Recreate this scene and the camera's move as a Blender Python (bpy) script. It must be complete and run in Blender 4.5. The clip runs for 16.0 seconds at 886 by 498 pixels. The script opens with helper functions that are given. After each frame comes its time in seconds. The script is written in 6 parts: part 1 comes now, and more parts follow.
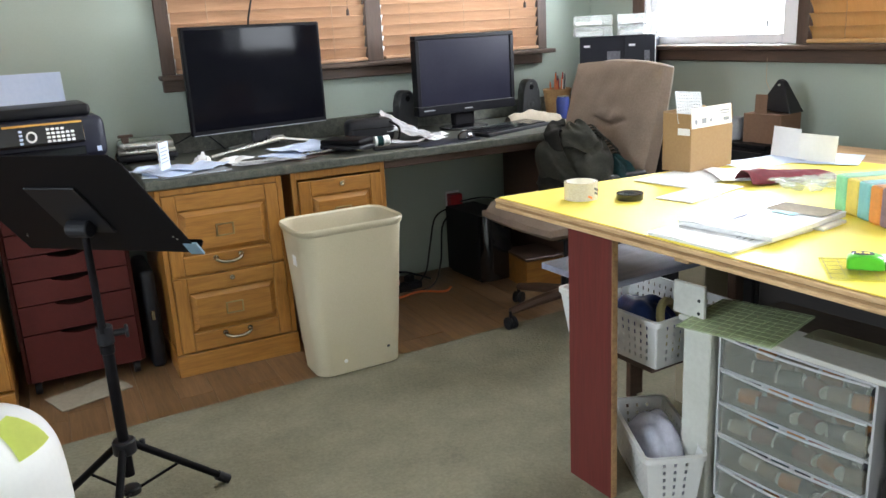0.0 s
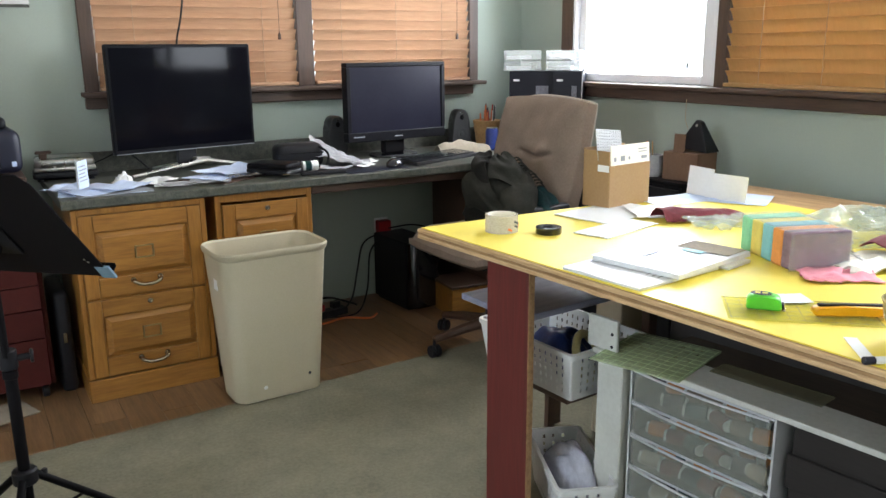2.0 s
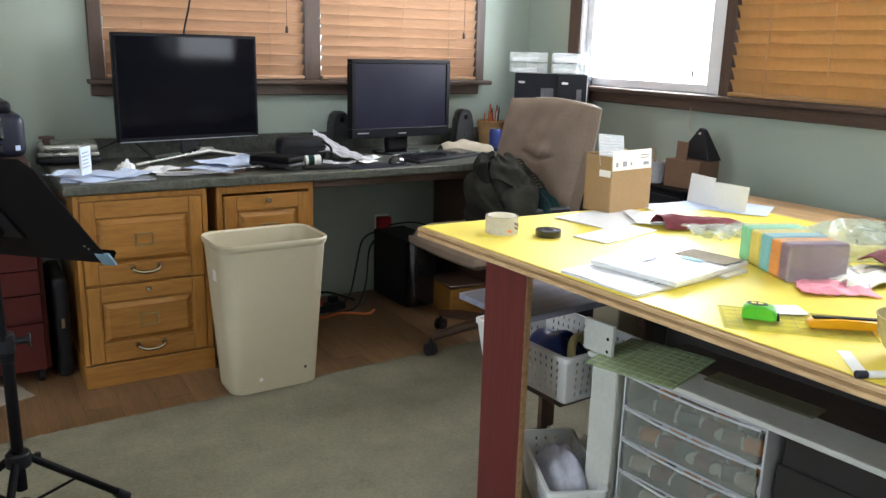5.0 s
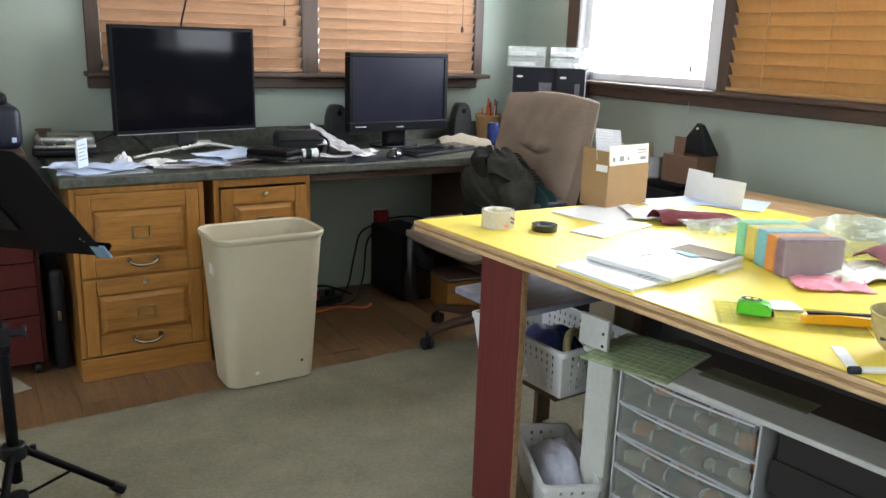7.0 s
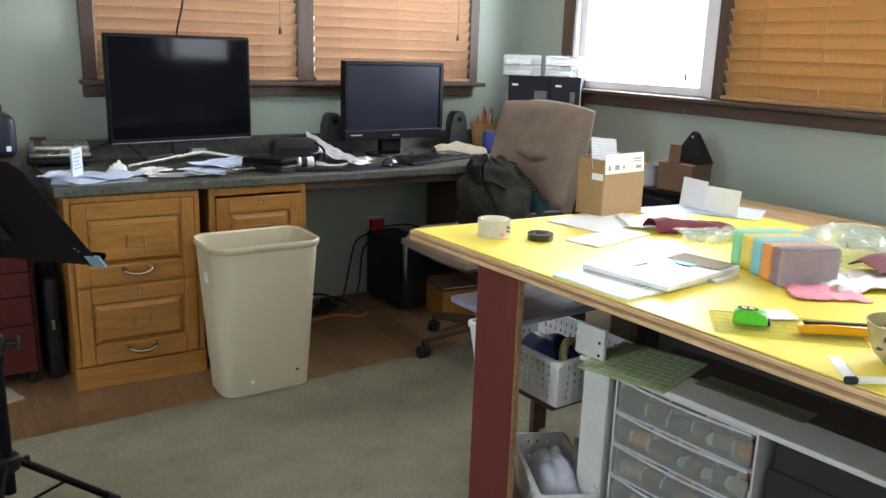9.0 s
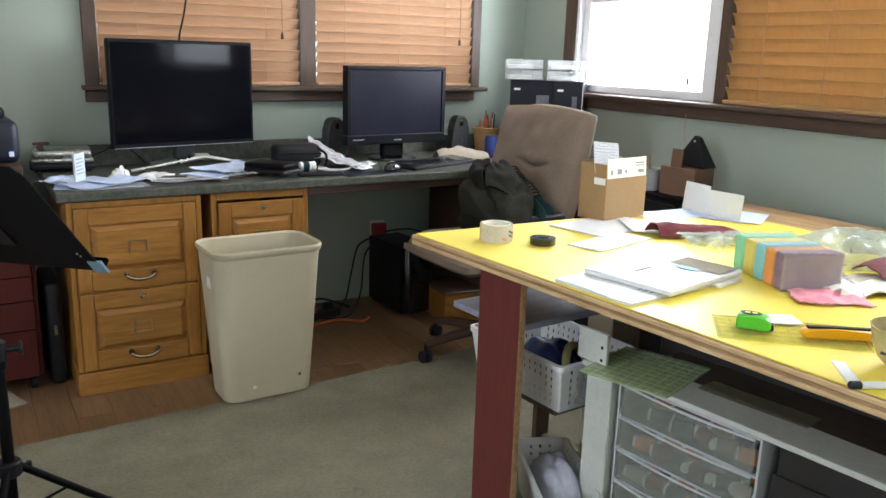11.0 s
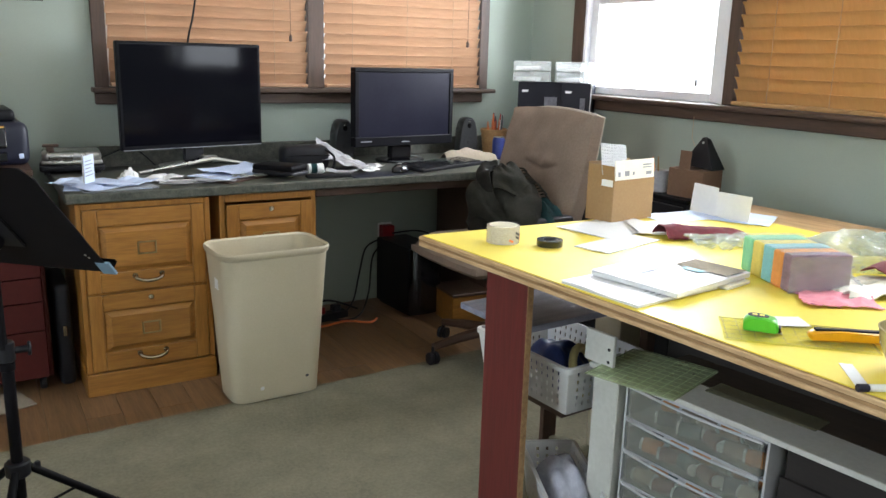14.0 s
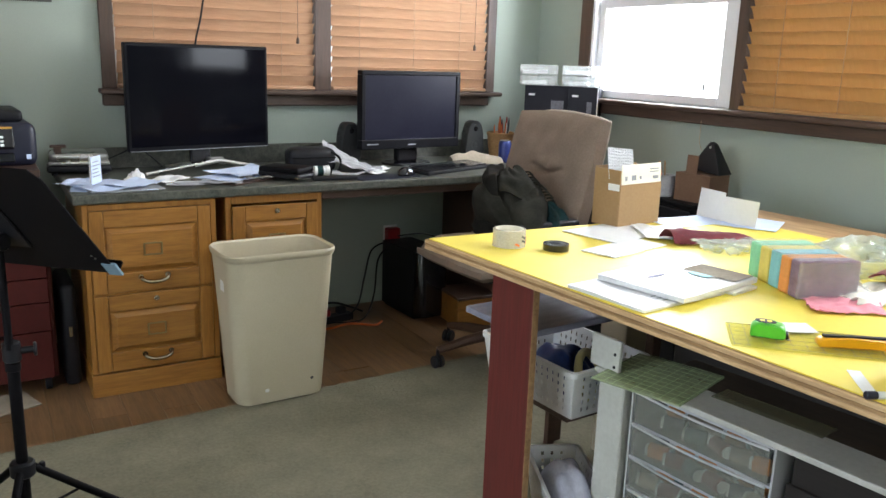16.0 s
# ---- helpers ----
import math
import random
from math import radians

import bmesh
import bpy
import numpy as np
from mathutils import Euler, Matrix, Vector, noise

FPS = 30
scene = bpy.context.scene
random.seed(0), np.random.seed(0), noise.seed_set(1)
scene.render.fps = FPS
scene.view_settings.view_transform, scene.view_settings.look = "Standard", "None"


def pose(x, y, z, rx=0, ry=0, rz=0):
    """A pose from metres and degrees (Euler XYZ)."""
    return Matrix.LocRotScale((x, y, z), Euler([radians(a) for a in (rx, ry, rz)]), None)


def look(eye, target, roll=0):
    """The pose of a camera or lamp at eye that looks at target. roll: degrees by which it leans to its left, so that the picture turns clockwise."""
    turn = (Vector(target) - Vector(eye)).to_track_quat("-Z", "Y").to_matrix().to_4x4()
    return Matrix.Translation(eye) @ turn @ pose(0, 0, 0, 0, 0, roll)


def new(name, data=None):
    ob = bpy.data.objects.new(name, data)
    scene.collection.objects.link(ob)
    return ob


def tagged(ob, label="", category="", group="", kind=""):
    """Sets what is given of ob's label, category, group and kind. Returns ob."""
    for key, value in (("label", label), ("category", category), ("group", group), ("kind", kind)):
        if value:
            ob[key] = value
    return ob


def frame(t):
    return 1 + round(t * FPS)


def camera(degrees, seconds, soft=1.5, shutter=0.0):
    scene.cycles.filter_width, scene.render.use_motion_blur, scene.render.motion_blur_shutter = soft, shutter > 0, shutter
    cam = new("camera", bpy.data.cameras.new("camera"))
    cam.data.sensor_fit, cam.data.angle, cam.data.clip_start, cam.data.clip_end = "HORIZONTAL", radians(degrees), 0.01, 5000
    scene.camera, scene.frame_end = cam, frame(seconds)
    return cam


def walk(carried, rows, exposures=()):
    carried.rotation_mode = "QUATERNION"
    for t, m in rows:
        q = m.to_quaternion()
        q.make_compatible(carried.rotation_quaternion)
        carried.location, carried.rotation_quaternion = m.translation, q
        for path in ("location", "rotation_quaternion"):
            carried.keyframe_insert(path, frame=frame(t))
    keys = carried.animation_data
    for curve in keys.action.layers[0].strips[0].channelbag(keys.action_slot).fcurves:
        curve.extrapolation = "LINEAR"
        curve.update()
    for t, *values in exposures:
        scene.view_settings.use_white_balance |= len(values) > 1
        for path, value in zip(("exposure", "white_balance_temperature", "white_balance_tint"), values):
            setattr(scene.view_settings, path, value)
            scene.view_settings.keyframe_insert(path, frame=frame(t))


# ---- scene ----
cam = camera(57.5, 16.0)
PATH = [
    (0, (-0.344, -3.045, 1.251), (0.51, -1.316, 0.718), -3.1),
    (0.5, (-0.338, -3.051, 1.259), (0.582, -1.355, 0.732), -1.4),
    (1, (-0.326, -3.063, 1.268), (0.634, -1.384, 0.756), -1.6),
    (1.5, (-0.321, -3.067, 1.266), (0.649, -1.389, 0.774), -1.4),
    (2, (-0.314, -3.069, 1.267), (0.69, -1.406, 0.787), -0.5),
    (2.5, (-0.31, -3.07, 1.267), (0.711, -1.42, 0.78), -0.0),
    (3, (-0.315, -3.07, 1.268), (0.713, -1.426, 0.777), 0.4),
    (3.5, (-0.315, -3.07, 1.266), (0.716, -1.428, 0.774), 0.8),
    (4, (-0.318, -3.071, 1.271), (0.696, -1.416, 0.787), 1.0),
    (6.5, (-0.312, -3.079, 1.271), (0.692, -1.421, 0.778), 1.9),
    (7, (-0.31, -3.078, 1.271), (0.695, -1.422, 0.773), 1.8),
    (7.5, (-0.308, -3.078, 1.271), (0.701, -1.426, 0.77), 1.9),
    (8, (-0.306, -3.08, 1.273), (0.708, -1.428, 0.78), 1.8),
    (8.5, (-0.31, -3.077, 1.275), (0.708, -1.425, 0.788), 1.8),
    (9, (-0.309, -3.074, 1.276), (0.707, -1.42, 0.795), 1.8),
    (11.5, (-0.308, -3.072, 1.276), (0.703, -1.411, 0.809), 1.6),
    (12, (-0.307, -3.073, 1.281), (0.703, -1.41, 0.818), 1.4),
    (12.5, (-0.307, -3.072, 1.278), (0.7, -1.407, 0.818), 1.4),
    (13, (-0.307, -3.074, 1.275), (0.695, -1.406, 0.813), 1.4),
    (13.5, (-0.303, -3.073, 1.273), (0.694, -1.403, 0.809), 1.5),
    (14, (-0.304, -3.075, 1.276), (0.691, -1.403, 0.809), 1.6),
    (14.5, (-0.304, -3.075, 1.274), (0.687, -1.402, 0.807), 1.4),
    (15, (-0.303, -3.073, 1.276), (0.686, -1.399, 0.808), 1.3),
    (15.5, (-0.308, -3.071, 1.276), (0.681, -1.395, 0.812), 1.7),
    (16, (-0.304, -3.071, 1.276), (0.68, -1.392, 0.816), 1.9),
]
walk(cam, [(t, look(eye, target, roll)) for t, eye, target, roll in PATH], exposures=[(0.0, 0.26), (0.5, 0.16), (1.0, 0.06), (2.0, -0.02), (16.0, -0.06)])

# world, sun, large lights
world = bpy.data.worlds.new("world")
scene.world = world
world.use_nodes = True
wn = world.node_tree.nodes
sky = wn.new("ShaderNodeTexSky")
sky.sky_type = "NISHITA"
sky.sun_disc = False
sky.sun_elevation = radians(35)
sky.sun_rotation = radians(200)
world.node_tree.links.new(sky.outputs[0], wn["Background"].inputs[0])
wn["Background"].inputs[1].default_value = 0.1


def window_light(m, w, h, watts, color):
    lamp = bpy.data.lights.new("window_light", "AREA")
    lamp.shape, lamp.size, lamp.size_y, lamp.energy, lamp.color = "RECTANGLE", w, h, watts, color
    ob = new("window_light", lamp)
    ob.matrix_world = m
    return ob


DAY = (0.87, 0.91, 0.98)
window_light(pose(2.64, -0.23, 1.62, 0, 90, 0), 0.95, 0.80, 88, DAY)
window_light(pose(2.64, -2.14, 1.62, 0, 90, 0), 0.95, 0.90, 64, DAY)
# Soft ambient fill through an assumed, unseen south window.
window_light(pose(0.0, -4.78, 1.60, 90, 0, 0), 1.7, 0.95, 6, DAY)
# Light from the left through an assumed west window, placed to brighten left-facing fronts.
window_light(pose(-2.68, -2.3, 1.49, 0, -90, 0), 1.15, 1.5, 62, (0.73, 0.84, 0.97))

# materials


def nodes_of(name):
    m = bpy.data.materials.new(name)
    m.use_nodes = True
    n = m.node_tree.nodes
    return m, n, m.node_tree.links, n["Principled BSDF"]


def mat(name, a, b=None, rough=0.6, metal=0.0, scale=8.0, fine=80.0, bump=0.1, stretch=(1, 1, 1), each=0.0, coat=0.0, spec=0.5):
    """Colour that drifts between a and b at two scales, with fine relief; each: drift from piece to piece."""
    m, n, l, p = nodes_of(name)
    b = b or tuple(c * 0.82 for c in a)
    tc = n.new("ShaderNodeTexCoord")
    mp = n.new("ShaderNodeMapping")
    mp.inputs["Scale"].default_value = stretch
    l.new(tc.outputs["Object"], mp.inputs[0])
    big = n.new("ShaderNodeTexNoise")
    big.inputs["Scale"].default_value = scale
    big.inputs["Detail"].default_value = 5
    small = n.new("ShaderNodeTexNoise")
    small.inputs["Scale"].default_value = fine
    small.inputs["Detail"].default_value = 3
    for t in (big, small):
        l.new(mp.outputs[0], t.inputs["Vector"])
    mixf = n.new("ShaderNodeMath")
    mixf.operation = "MULTIPLY_ADD"
    mixf.inputs[1].default_value = 0.45
    l.new(small.outputs[0], mixf.inputs[0])
    half = n.new("ShaderNodeMath")
    half.operation = "MULTIPLY"
    half.inputs[1].default_value = 0.6
    l.new(big.outputs[0], half.inputs[0])
    l.new(half.outputs[0], mixf.inputs[2])
    ramp = n.new("ShaderNodeValToRGB")
    ramp.color_ramp.elements[0].position, ramp.color_ramp.elements[1].position = 0.33, 0.72
    ramp.color_ramp.elements[0].color, ramp.color_ramp.elements[1].color = (*b, 1), (*a, 1)
    l.new(mixf.outputs[0], ramp.inputs[0])
    out = ramp.outputs[0]
    if each:
        info = n.new("ShaderNodeObjectInfo")
        hsv = n.new("ShaderNodeHueSaturation")
        mr = n.new("ShaderNodeMapRange")
        mr.inputs["To Min"].default_value, mr.inputs["To Max"].default_value = 1 - each, 1 + each
        l.new(info.outputs["Random"], mr.inputs[0])
        l.new(mr.outputs[0], hsv.inputs["Value"])
        l.new(out, hsv.inputs["Color"])
        out = hsv.outputs[0]
    l.new(out, p.inputs["Base Color"])
    rr = n.new("ShaderNodeMapRange")
    rr.inputs["To Min"].default_value, rr.inputs["To Max"].default_value = max(0.02, rough - 0.08), min(1, rough + 0.08)
    l.new(big.outputs[0], rr.inputs[0])
    l.new(rr.outputs[0], p.inputs["Roughness"])
    p.inputs["Metallic"].default_value = metal
    p.inputs["Coat Weight"].default_value = coat
    p.inputs["Specular IOR Level"].default_value = spec
    if bump:
        bp = n.new("ShaderNodeBump")
        bp.inputs["Strength"].default_value = bump
        bp.inputs["Distance"].default_value = 0.004
        l.new(small.outputs[0], bp.inputs["Height"])
        l.new(bp.outputs[0], p.inputs["Normal"])
    return m


def wood(name, a, b, axis=0, scale=6.0, rough=0.4, each=0.0, coat=0.0, bump=0.12):
    stretch = [14.0, 14.0, 14.0]
    stretch[axis] = 1.2
    return mat(name, a, b, rough=rough, scale=scale * 0.5, fine=scale * 2.2, stretch=tuple(stretch), each=each, coat=coat, bump=bump)


def see_through(name, tint, keep, rough=0.2):
    """Clear or milky plastic: part of the light passes straight through."""
    m, n, l, p = nodes_of(name)
    p.inputs["Base Color"].default_value = (*tint, 1)
    p.inputs["Roughness"].default_value = rough
    tr = n.new("ShaderNodeBsdfTransparent")
    tr.inputs[0].default_value = (*(0.5 + 0.5 * c for c in tint), 1)
    mx = n.new("ShaderNodeMixShader")
    ns = n.new("ShaderNodeTexNoise")
    ns.inputs["Scale"].default_value = 14
    mr = n.new("ShaderNodeMapRange")
    mr.inputs["To Min"].default_value, mr.inputs["To Max"].default_value = max(0, keep - 0.12), min(1, keep + 0.12)
    l.new(ns.outputs[0], mr.inputs[0])
    l.new(mr.outputs[0], mx.inputs[0])
    l.new(tr.outputs[0], mx.inputs[1])
    l.new(p.outputs[0], mx.inputs[2])
    l.new(mx.outputs[0], n["Material Output"].inputs[0])
    return m


def leaf_through(name, a, b, share, axis=0):
    """Thin wood or cloth that glows when light falls on its far side."""
    m = wood(name, a, b, axis=axis, rough=0.45)
    n, l = m.node_tree.nodes, m.node_tree.links
    p = n["Principled BSDF"]
    tl = n.new("ShaderNodeBsdfTranslucent")
    tl.inputs[0].default_value = (*a, 1)
    mx = n.new("ShaderNodeMixShader")
    mx.inputs[0].default_value = share
    l.new(p.outputs[0], mx.inputs[1])
    l.new(tl.outputs[0], mx.inputs[2])
    l.new(mx.outputs[0], n["Material Output"].inputs[0])
    return m


def glow(name, color, strength):
    m, n, l, p = nodes_of(name)
    p.inputs["Base Color"].default_value = (0, 0, 0, 1)
    p.inputs["Emission Color"].default_value = (*color, 1)
    p.inputs["Emission Strength"].default_value = strength
    return m


WALL = mat("sage_wall_paint", (0.374, 0.428, 0.372), (0.342, 0.394, 0.340), rough=0.75, scale=1.5, fine=220, bump=0.05)
CEIL = mat("ceiling_paint", (0.75, 0.74, 0.70), rough=0.9, scale=2, fine=120, bump=0.1)
TRIM = wood("dark_window_trim", (0.098, 0.058, 0.040), (0.050, 0.030, 0.022), axis=2, rough=0.5)
TRIM_X = wood("dark_window_trim_long", (0.098, 0.058, 0.040), (0.050, 0.030, 0.022), axis=0, rough=0.5)
TRIM_Y = wood("dark_window_trim_side", (0.098, 0.058, 0.040), (0.050, 0.030, 0.022), axis=1, rough=0.5)
SLAT = leaf_through("honey_wood_slat", (0.62, 0.385, 0.235), (0.47, 0.275, 0.16), 0.18, axis=0)
SLAT_Y = leaf_through("honey_wood_slat_side", (0.68, 0.43, 0.19), (0.58, 0.35, 0.14), 0.36, axis=1)
CORD = mat("tan_cord", (0.52, 0.38, 0.25), rough=0.8)
VINYL = mat("white_window_vinyl", (0.80, 0.80, 0.82), (0.74, 0.74, 0.77), rough=0.35, bump=0.02)
OUTSIDE = glow("bright_sky_backdrop", (0.95, 0.98, 1.0), 3.2)
PLANK = wood("laminate_plank", (0.225, 0.128, 0.060), (0.110, 0.058, 0.027), axis=1, scale=5, rough=0.38, each=0.16)
CARPET = mat("grey_green_carpet", (0.246, 0.227, 0.162), (0.152, 0.141, 0.101), rough=0.98, scale=6, fine=95, bump=0.9, spec=0.1)
COUNTER = mat("green_speckled_laminate", (0.115, 0.115, 0.092), (0.022, 0.026, 0.022), rough=0.4, scale=45, fine=160, bump=0.02)
OAK = wood("golden_oak", (0.385, 0.172, 0.034), (0.205, 0.084, 0.015), axis=0, scale=7, rough=0.36, coat=0.25)
OAK_V = wood("golden_oak_upright", (0.385, 0.172, 0.034), (0.205, 0.084, 0.015), axis=2, scale=7, rough=0.36, coat=0.25)
DARKWOOD = wood("dark_brown_wood", (0.085, 0.045, 0.028), (0.045, 0.024, 0.016), axis=0, rough=0.45)
BRASS = mat("tarnished_brass", (0.42, 0.34, 0.19), (0.25, 0.19, 0.10), rough=0.35, metal=1.0, bump=0.02)
CHROME = mat("worn_chrome", (0.56, 0.48, 0.36), (0.30, 0.25, 0.18), rough=0.22, metal=1.0, bump=0.0)
STEEL = mat("brushed_steel", (0.62, 0.61, 0.58), (0.48, 0.47, 0.45), rough=0.28, metal=1.0, fine=200, bump=0.03)
BEIGE = mat("beige_bin_plastic", (0.54, 0.480, 0.345), (0.48, 0.425, 0.30), rough=0.45, scale=5, fine=180, bump=0.05)
BLACK = mat("black_plastic", (0.012, 0.012, 0.015), (0.007, 0.007, 0.009), rough=0.45, bump=0.05, fine=300, spec=0.25)
GLOSS = mat("gloss_black_plastic", (0.010, 0.010, 0.014), (0.007, 0.007, 0.010), rough=0.12, bump=0.0, coat=0.5)
TVGLASS = mat("dark_screen_glass", (0.004, 0.004, 0.006), (0.003, 0.003, 0.005), rough=0.035, bump=0.0, spec=0.10)
BEZEL = mat("satin_black_bezel", (0.006, 0.006, 0.008), (0.004, 0.004, 0.006), rough=0.4, bump=0.0, spec=0.12)
LCD = mat("matte_screen", (0.012, 0.012, 0.022), (0.009, 0.009, 0.018), rough=0.33, bump=0.0, spec=0.14)
STANDBLACK = mat("black_powder_coat", (0.007, 0.006, 0.007), (0.004, 0.004, 0.005), rough=0.5, fine=400, bump=0.04, spec=0.08)
REDPAINT = mat("oxblood_drawer_paint", (0.066, 0.009, 0.007), (0.043, 0.006, 0.005), rough=0.55, scale=6, bump=0.04, spec=0.25)
REDLEG = wood("oxblood_painted_wood", (0.15, 0.026, 0.022), (0.095, 0.016, 0.014), axis=2, scale=4, rough=0.5)
SUEDE = mat("taupe_suede", (0.272, 0.205, 0.160), (0.195, 0.145, 0.112), rough=0.92, scale=7, fine=130, bump=0.25, spec=0.2)
PIPING = mat("pale_piping", (0.42, 0.36, 0.30), rough=0.8)
PLAID = mat("charcoal_plaid_wool", (0.042, 0.040, 0.032), (0.014, 0.014, 0.012), rough=0.98, scale=9, fine=240, bump=0.6, spec=0.1)
TEAL = mat("teal_cloth", (0.012, 0.048, 0.050), (0.008, 0.014, 0.015), rough=0.95, bump=0.4, spec=0.1)
DARKCLOTH = mat("dark_blanket_cloth", (0.020, 0.018, 0.016), (0.008, 0.008, 0.007), rough=0.98, bump=0.5, spec=0.1)
PLY = wood("plywood_edge", (0.76, 0.54, 0.30), (0.40, 0.23, 0.10), axis=1, scale=8, rough=0.6)
DARKPLY = wood("dark_ply_layer", (0.46, 0.28, 0.13), (0.20, 0.105, 0.045), axis=1, scale=8, rough=0.6)
TABLETOP = wood("pale_table_ply", (0.60, 0.39, 0.20), (0.27, 0.145, 0.055), axis=1, scale=3, rough=0.5)
YELLOW = mat("yellow_cutting_mat", (0.85, 0.69, 0.090), (0.81, 0.64, 0.078), rough=0.45, scale=3, fine=60, bump=0.02)
PAPER = mat("white_paper", (0.80, 0.80, 0.79), (0.74, 0.74, 0.74), rough=0.8, scale=5, bump=0.03)
BLUEPAPER = mat("cool_white_paper", (0.58, 0.66, 0.84), (0.50, 0.59, 0.78), rough=0.8, bump=0.03)
CREAM = mat("cream_card", (0.80, 0.77, 0.68), (0.76, 0.73, 0.63), rough=0.75, bump=0.03)
GREYPRINT = mat("grey_print", (0.30, 0.31, 0.33), rough=0.8)
INK = mat("dark_print", (0.06, 0.06, 0.07), rough=0.8)
CARD = mat("brown_cardboard", (0.35, 0.220, 0.105), (0.29, 0.175, 0.080), rough=0.85, scale=5, fine=120, bump=0.1)
CARDIN = mat("cardboard_inside", (0.33, 0.20, 0.10), rough=0.9)
WHITEP = mat("white_plastic", (0.74, 0.74, 0.72), (0.68, 0.68, 0.67), rough=0.4, bump=0.03)
GREYP = mat("pale_grey_plastic", (0.56, 0.56, 0.57), (0.50, 0.50, 0.52), rough=0.42, bump=0.03)
WHITEPAINT = mat("worn_white_paint", (0.62, 0.62, 0.57), (0.52, 0.52, 0.47), rough=0.6, scale=10, bump=0.1)
CLEAR = see_through("clear_plastic", (0.85, 0.87, 0.86), 0.20, 0.08)
MILKY = see_through("milky_drawer_plastic", (0.60, 0.61, 0.55), 0.21, 0.25)
LIME = see_through("green_ruler_acrylic", (0.80, 0.90, 0.60), 0.36, 0.2)
OLIVE = see_through("smoky_olive_acrylic", (0.42, 0.40, 0.26), 0.30, 0.2)
LIMEY = see_through("yellow_ruler_acrylic", (0.78, 0.80, 0.30), 0.14, 0.15)
BAG = see_through("clear_bag_film", (0.80, 0.84, 0.80), 0.26, 0.12)
GLASS = see_through("window_glass", (0.9, 0.93, 0.95), 0.06, 0.03)
WICKER = mat("tan_wicker", (0.42, 0.24, 0.10), (0.25, 0.13, 0.05), rough=0.7, scale=30, fine=120, bump=0.5)
BLUE = mat("blue_plastic", (0.015, 0.035, 0.20), (0.01, 0.022, 0.14), rough=0.4)
NAVY = mat("navy_cloth", (0.016, 0.050, 0.21), (0.010, 0.026, 0.12), rough=0.4, bump=0.3)
GREEN = mat("lime_green_plastic", (0.10, 0.56, 0.04), (0.08, 0.47, 0.03), rough=0.3, bump=0.02)
AMBER = mat("amber_plastic", (0.85, 0.42, 0.01), (0.78, 0.36, 0.01), rough=0.35, bump=0.02)
PINK = mat("pink_fabric", (0.88, 0.36, 0.42), (0.80, 0.27, 0.34), rough=0.9, bump=0.3)
MAROON = mat("maroon_fabric", (0.17, 0.016, 0.026), (0.10, 0.010, 0.016), rough=0.85, bump=0.3)
GREYTAPE = see_through("tape_film", (0.80, 0.76, 0.66), 0.50, 0.2)
LINEN = mat("beige_linen", (0.34, 0.29, 0.22), (0.25, 0.21, 0.16), rough=0.95, bump=0.4)
GREYBAG = mat("grey_plastic_film", (0.42, 0.42, 0.43), (0.28, 0.28, 0.30), rough=0.35, bump=0.3)
RED = mat("red_plastic", (0.35, 0.012, 0.015), rough=0.4)
ORANGE = mat("orange_plastic", (0.70, 0.16, 0.04), rough=0.5)
GOLD = mat("orange_gold_strip", (0.62, 0.33, 0.07), rough=0.4)
NIGHTBLUE = mat("blue_black_plastic", (0.009, 0.011, 0.026), (0.006, 0.007, 0.018), rough=0.4, bump=0.05, fine=300)

# shapes


def box(x0, x1, y0, y1, z0, z1, b=0.002, seg=1):
    bm = bmesh.new()
    bmesh.ops.create_cube(bm, size=1.0)
    for v in bm.verts:
        v.co = ((x0 + x1) / 2 + v.co.x * (x1 - x0), (y0 + y1) / 2 + v.co.y * (y1 - y0), (z0 + z1) / 2 + v.co.z * (z1 - z0))
    b = min(b, 0.45 * min(x1 - x0, y1 - y0, z1 - z0))
    if b > 0:
        bmesh.ops.bevel(bm, geom=bm.edges[:], offset=b, segments=seg, affect="EDGES", profile=0.5)
    return bm


def lathe(profile, n=24, caps=True):
    bm = bmesh.new()
    rings = [[bm.verts.new((r * math.cos(2 * math.pi * k / n), r * math.sin(2 * math.pi * k / n), z)) for k in range(n)] for r, z in profile]
    for a, b in zip(rings, rings[1:]):
        for k in range(n):
            bm.faces.new((a[k], a[(k + 1) % n], b[(k + 1) % n], b[k]))
    if caps:
        bm.faces.new(rings[0][::-1])
        bm.faces.new(rings[-1])
    return bm


def cyl(r, z0, z1, n=24, b=0.0):
    return lathe([(r - b, z0), (r, z0 + b), (r, z1 - b), (r - b, z1)] if b else [(r, z0), (r, z1)], n)


def tube(points, r, n=8):
    pts = [Vector(p) for p in points]
    bm = bmesh.new()
    rings, side = [], None
    for k, p in enumerate(pts):
        way = (pts[min(k + 1, len(pts) - 1)] - pts[max(k - 1, 0)]).normalized()
        if side is None:
            side = way.orthogonal().normalized()
        side = (side - way * side.dot(way)).normalized()
        up = way.cross(side)
        rr = r[k] if isinstance(r, (list, tuple)) else r
        rings.append([bm.verts.new(p + rr * (side * math.cos(2 * math.pi * i / n) + up * math.sin(2 * math.pi * i / n))) for i in range(n)])
    for a, b in zip(rings, rings[1:]):
        for i in range(n):
            bm.faces.new((a[i], a[(i + 1) % n], b[(i + 1) % n], b[i]))
    bm.faces.new(rings[0][::-1])
    bm.faces.new(rings[-1])
    return bm


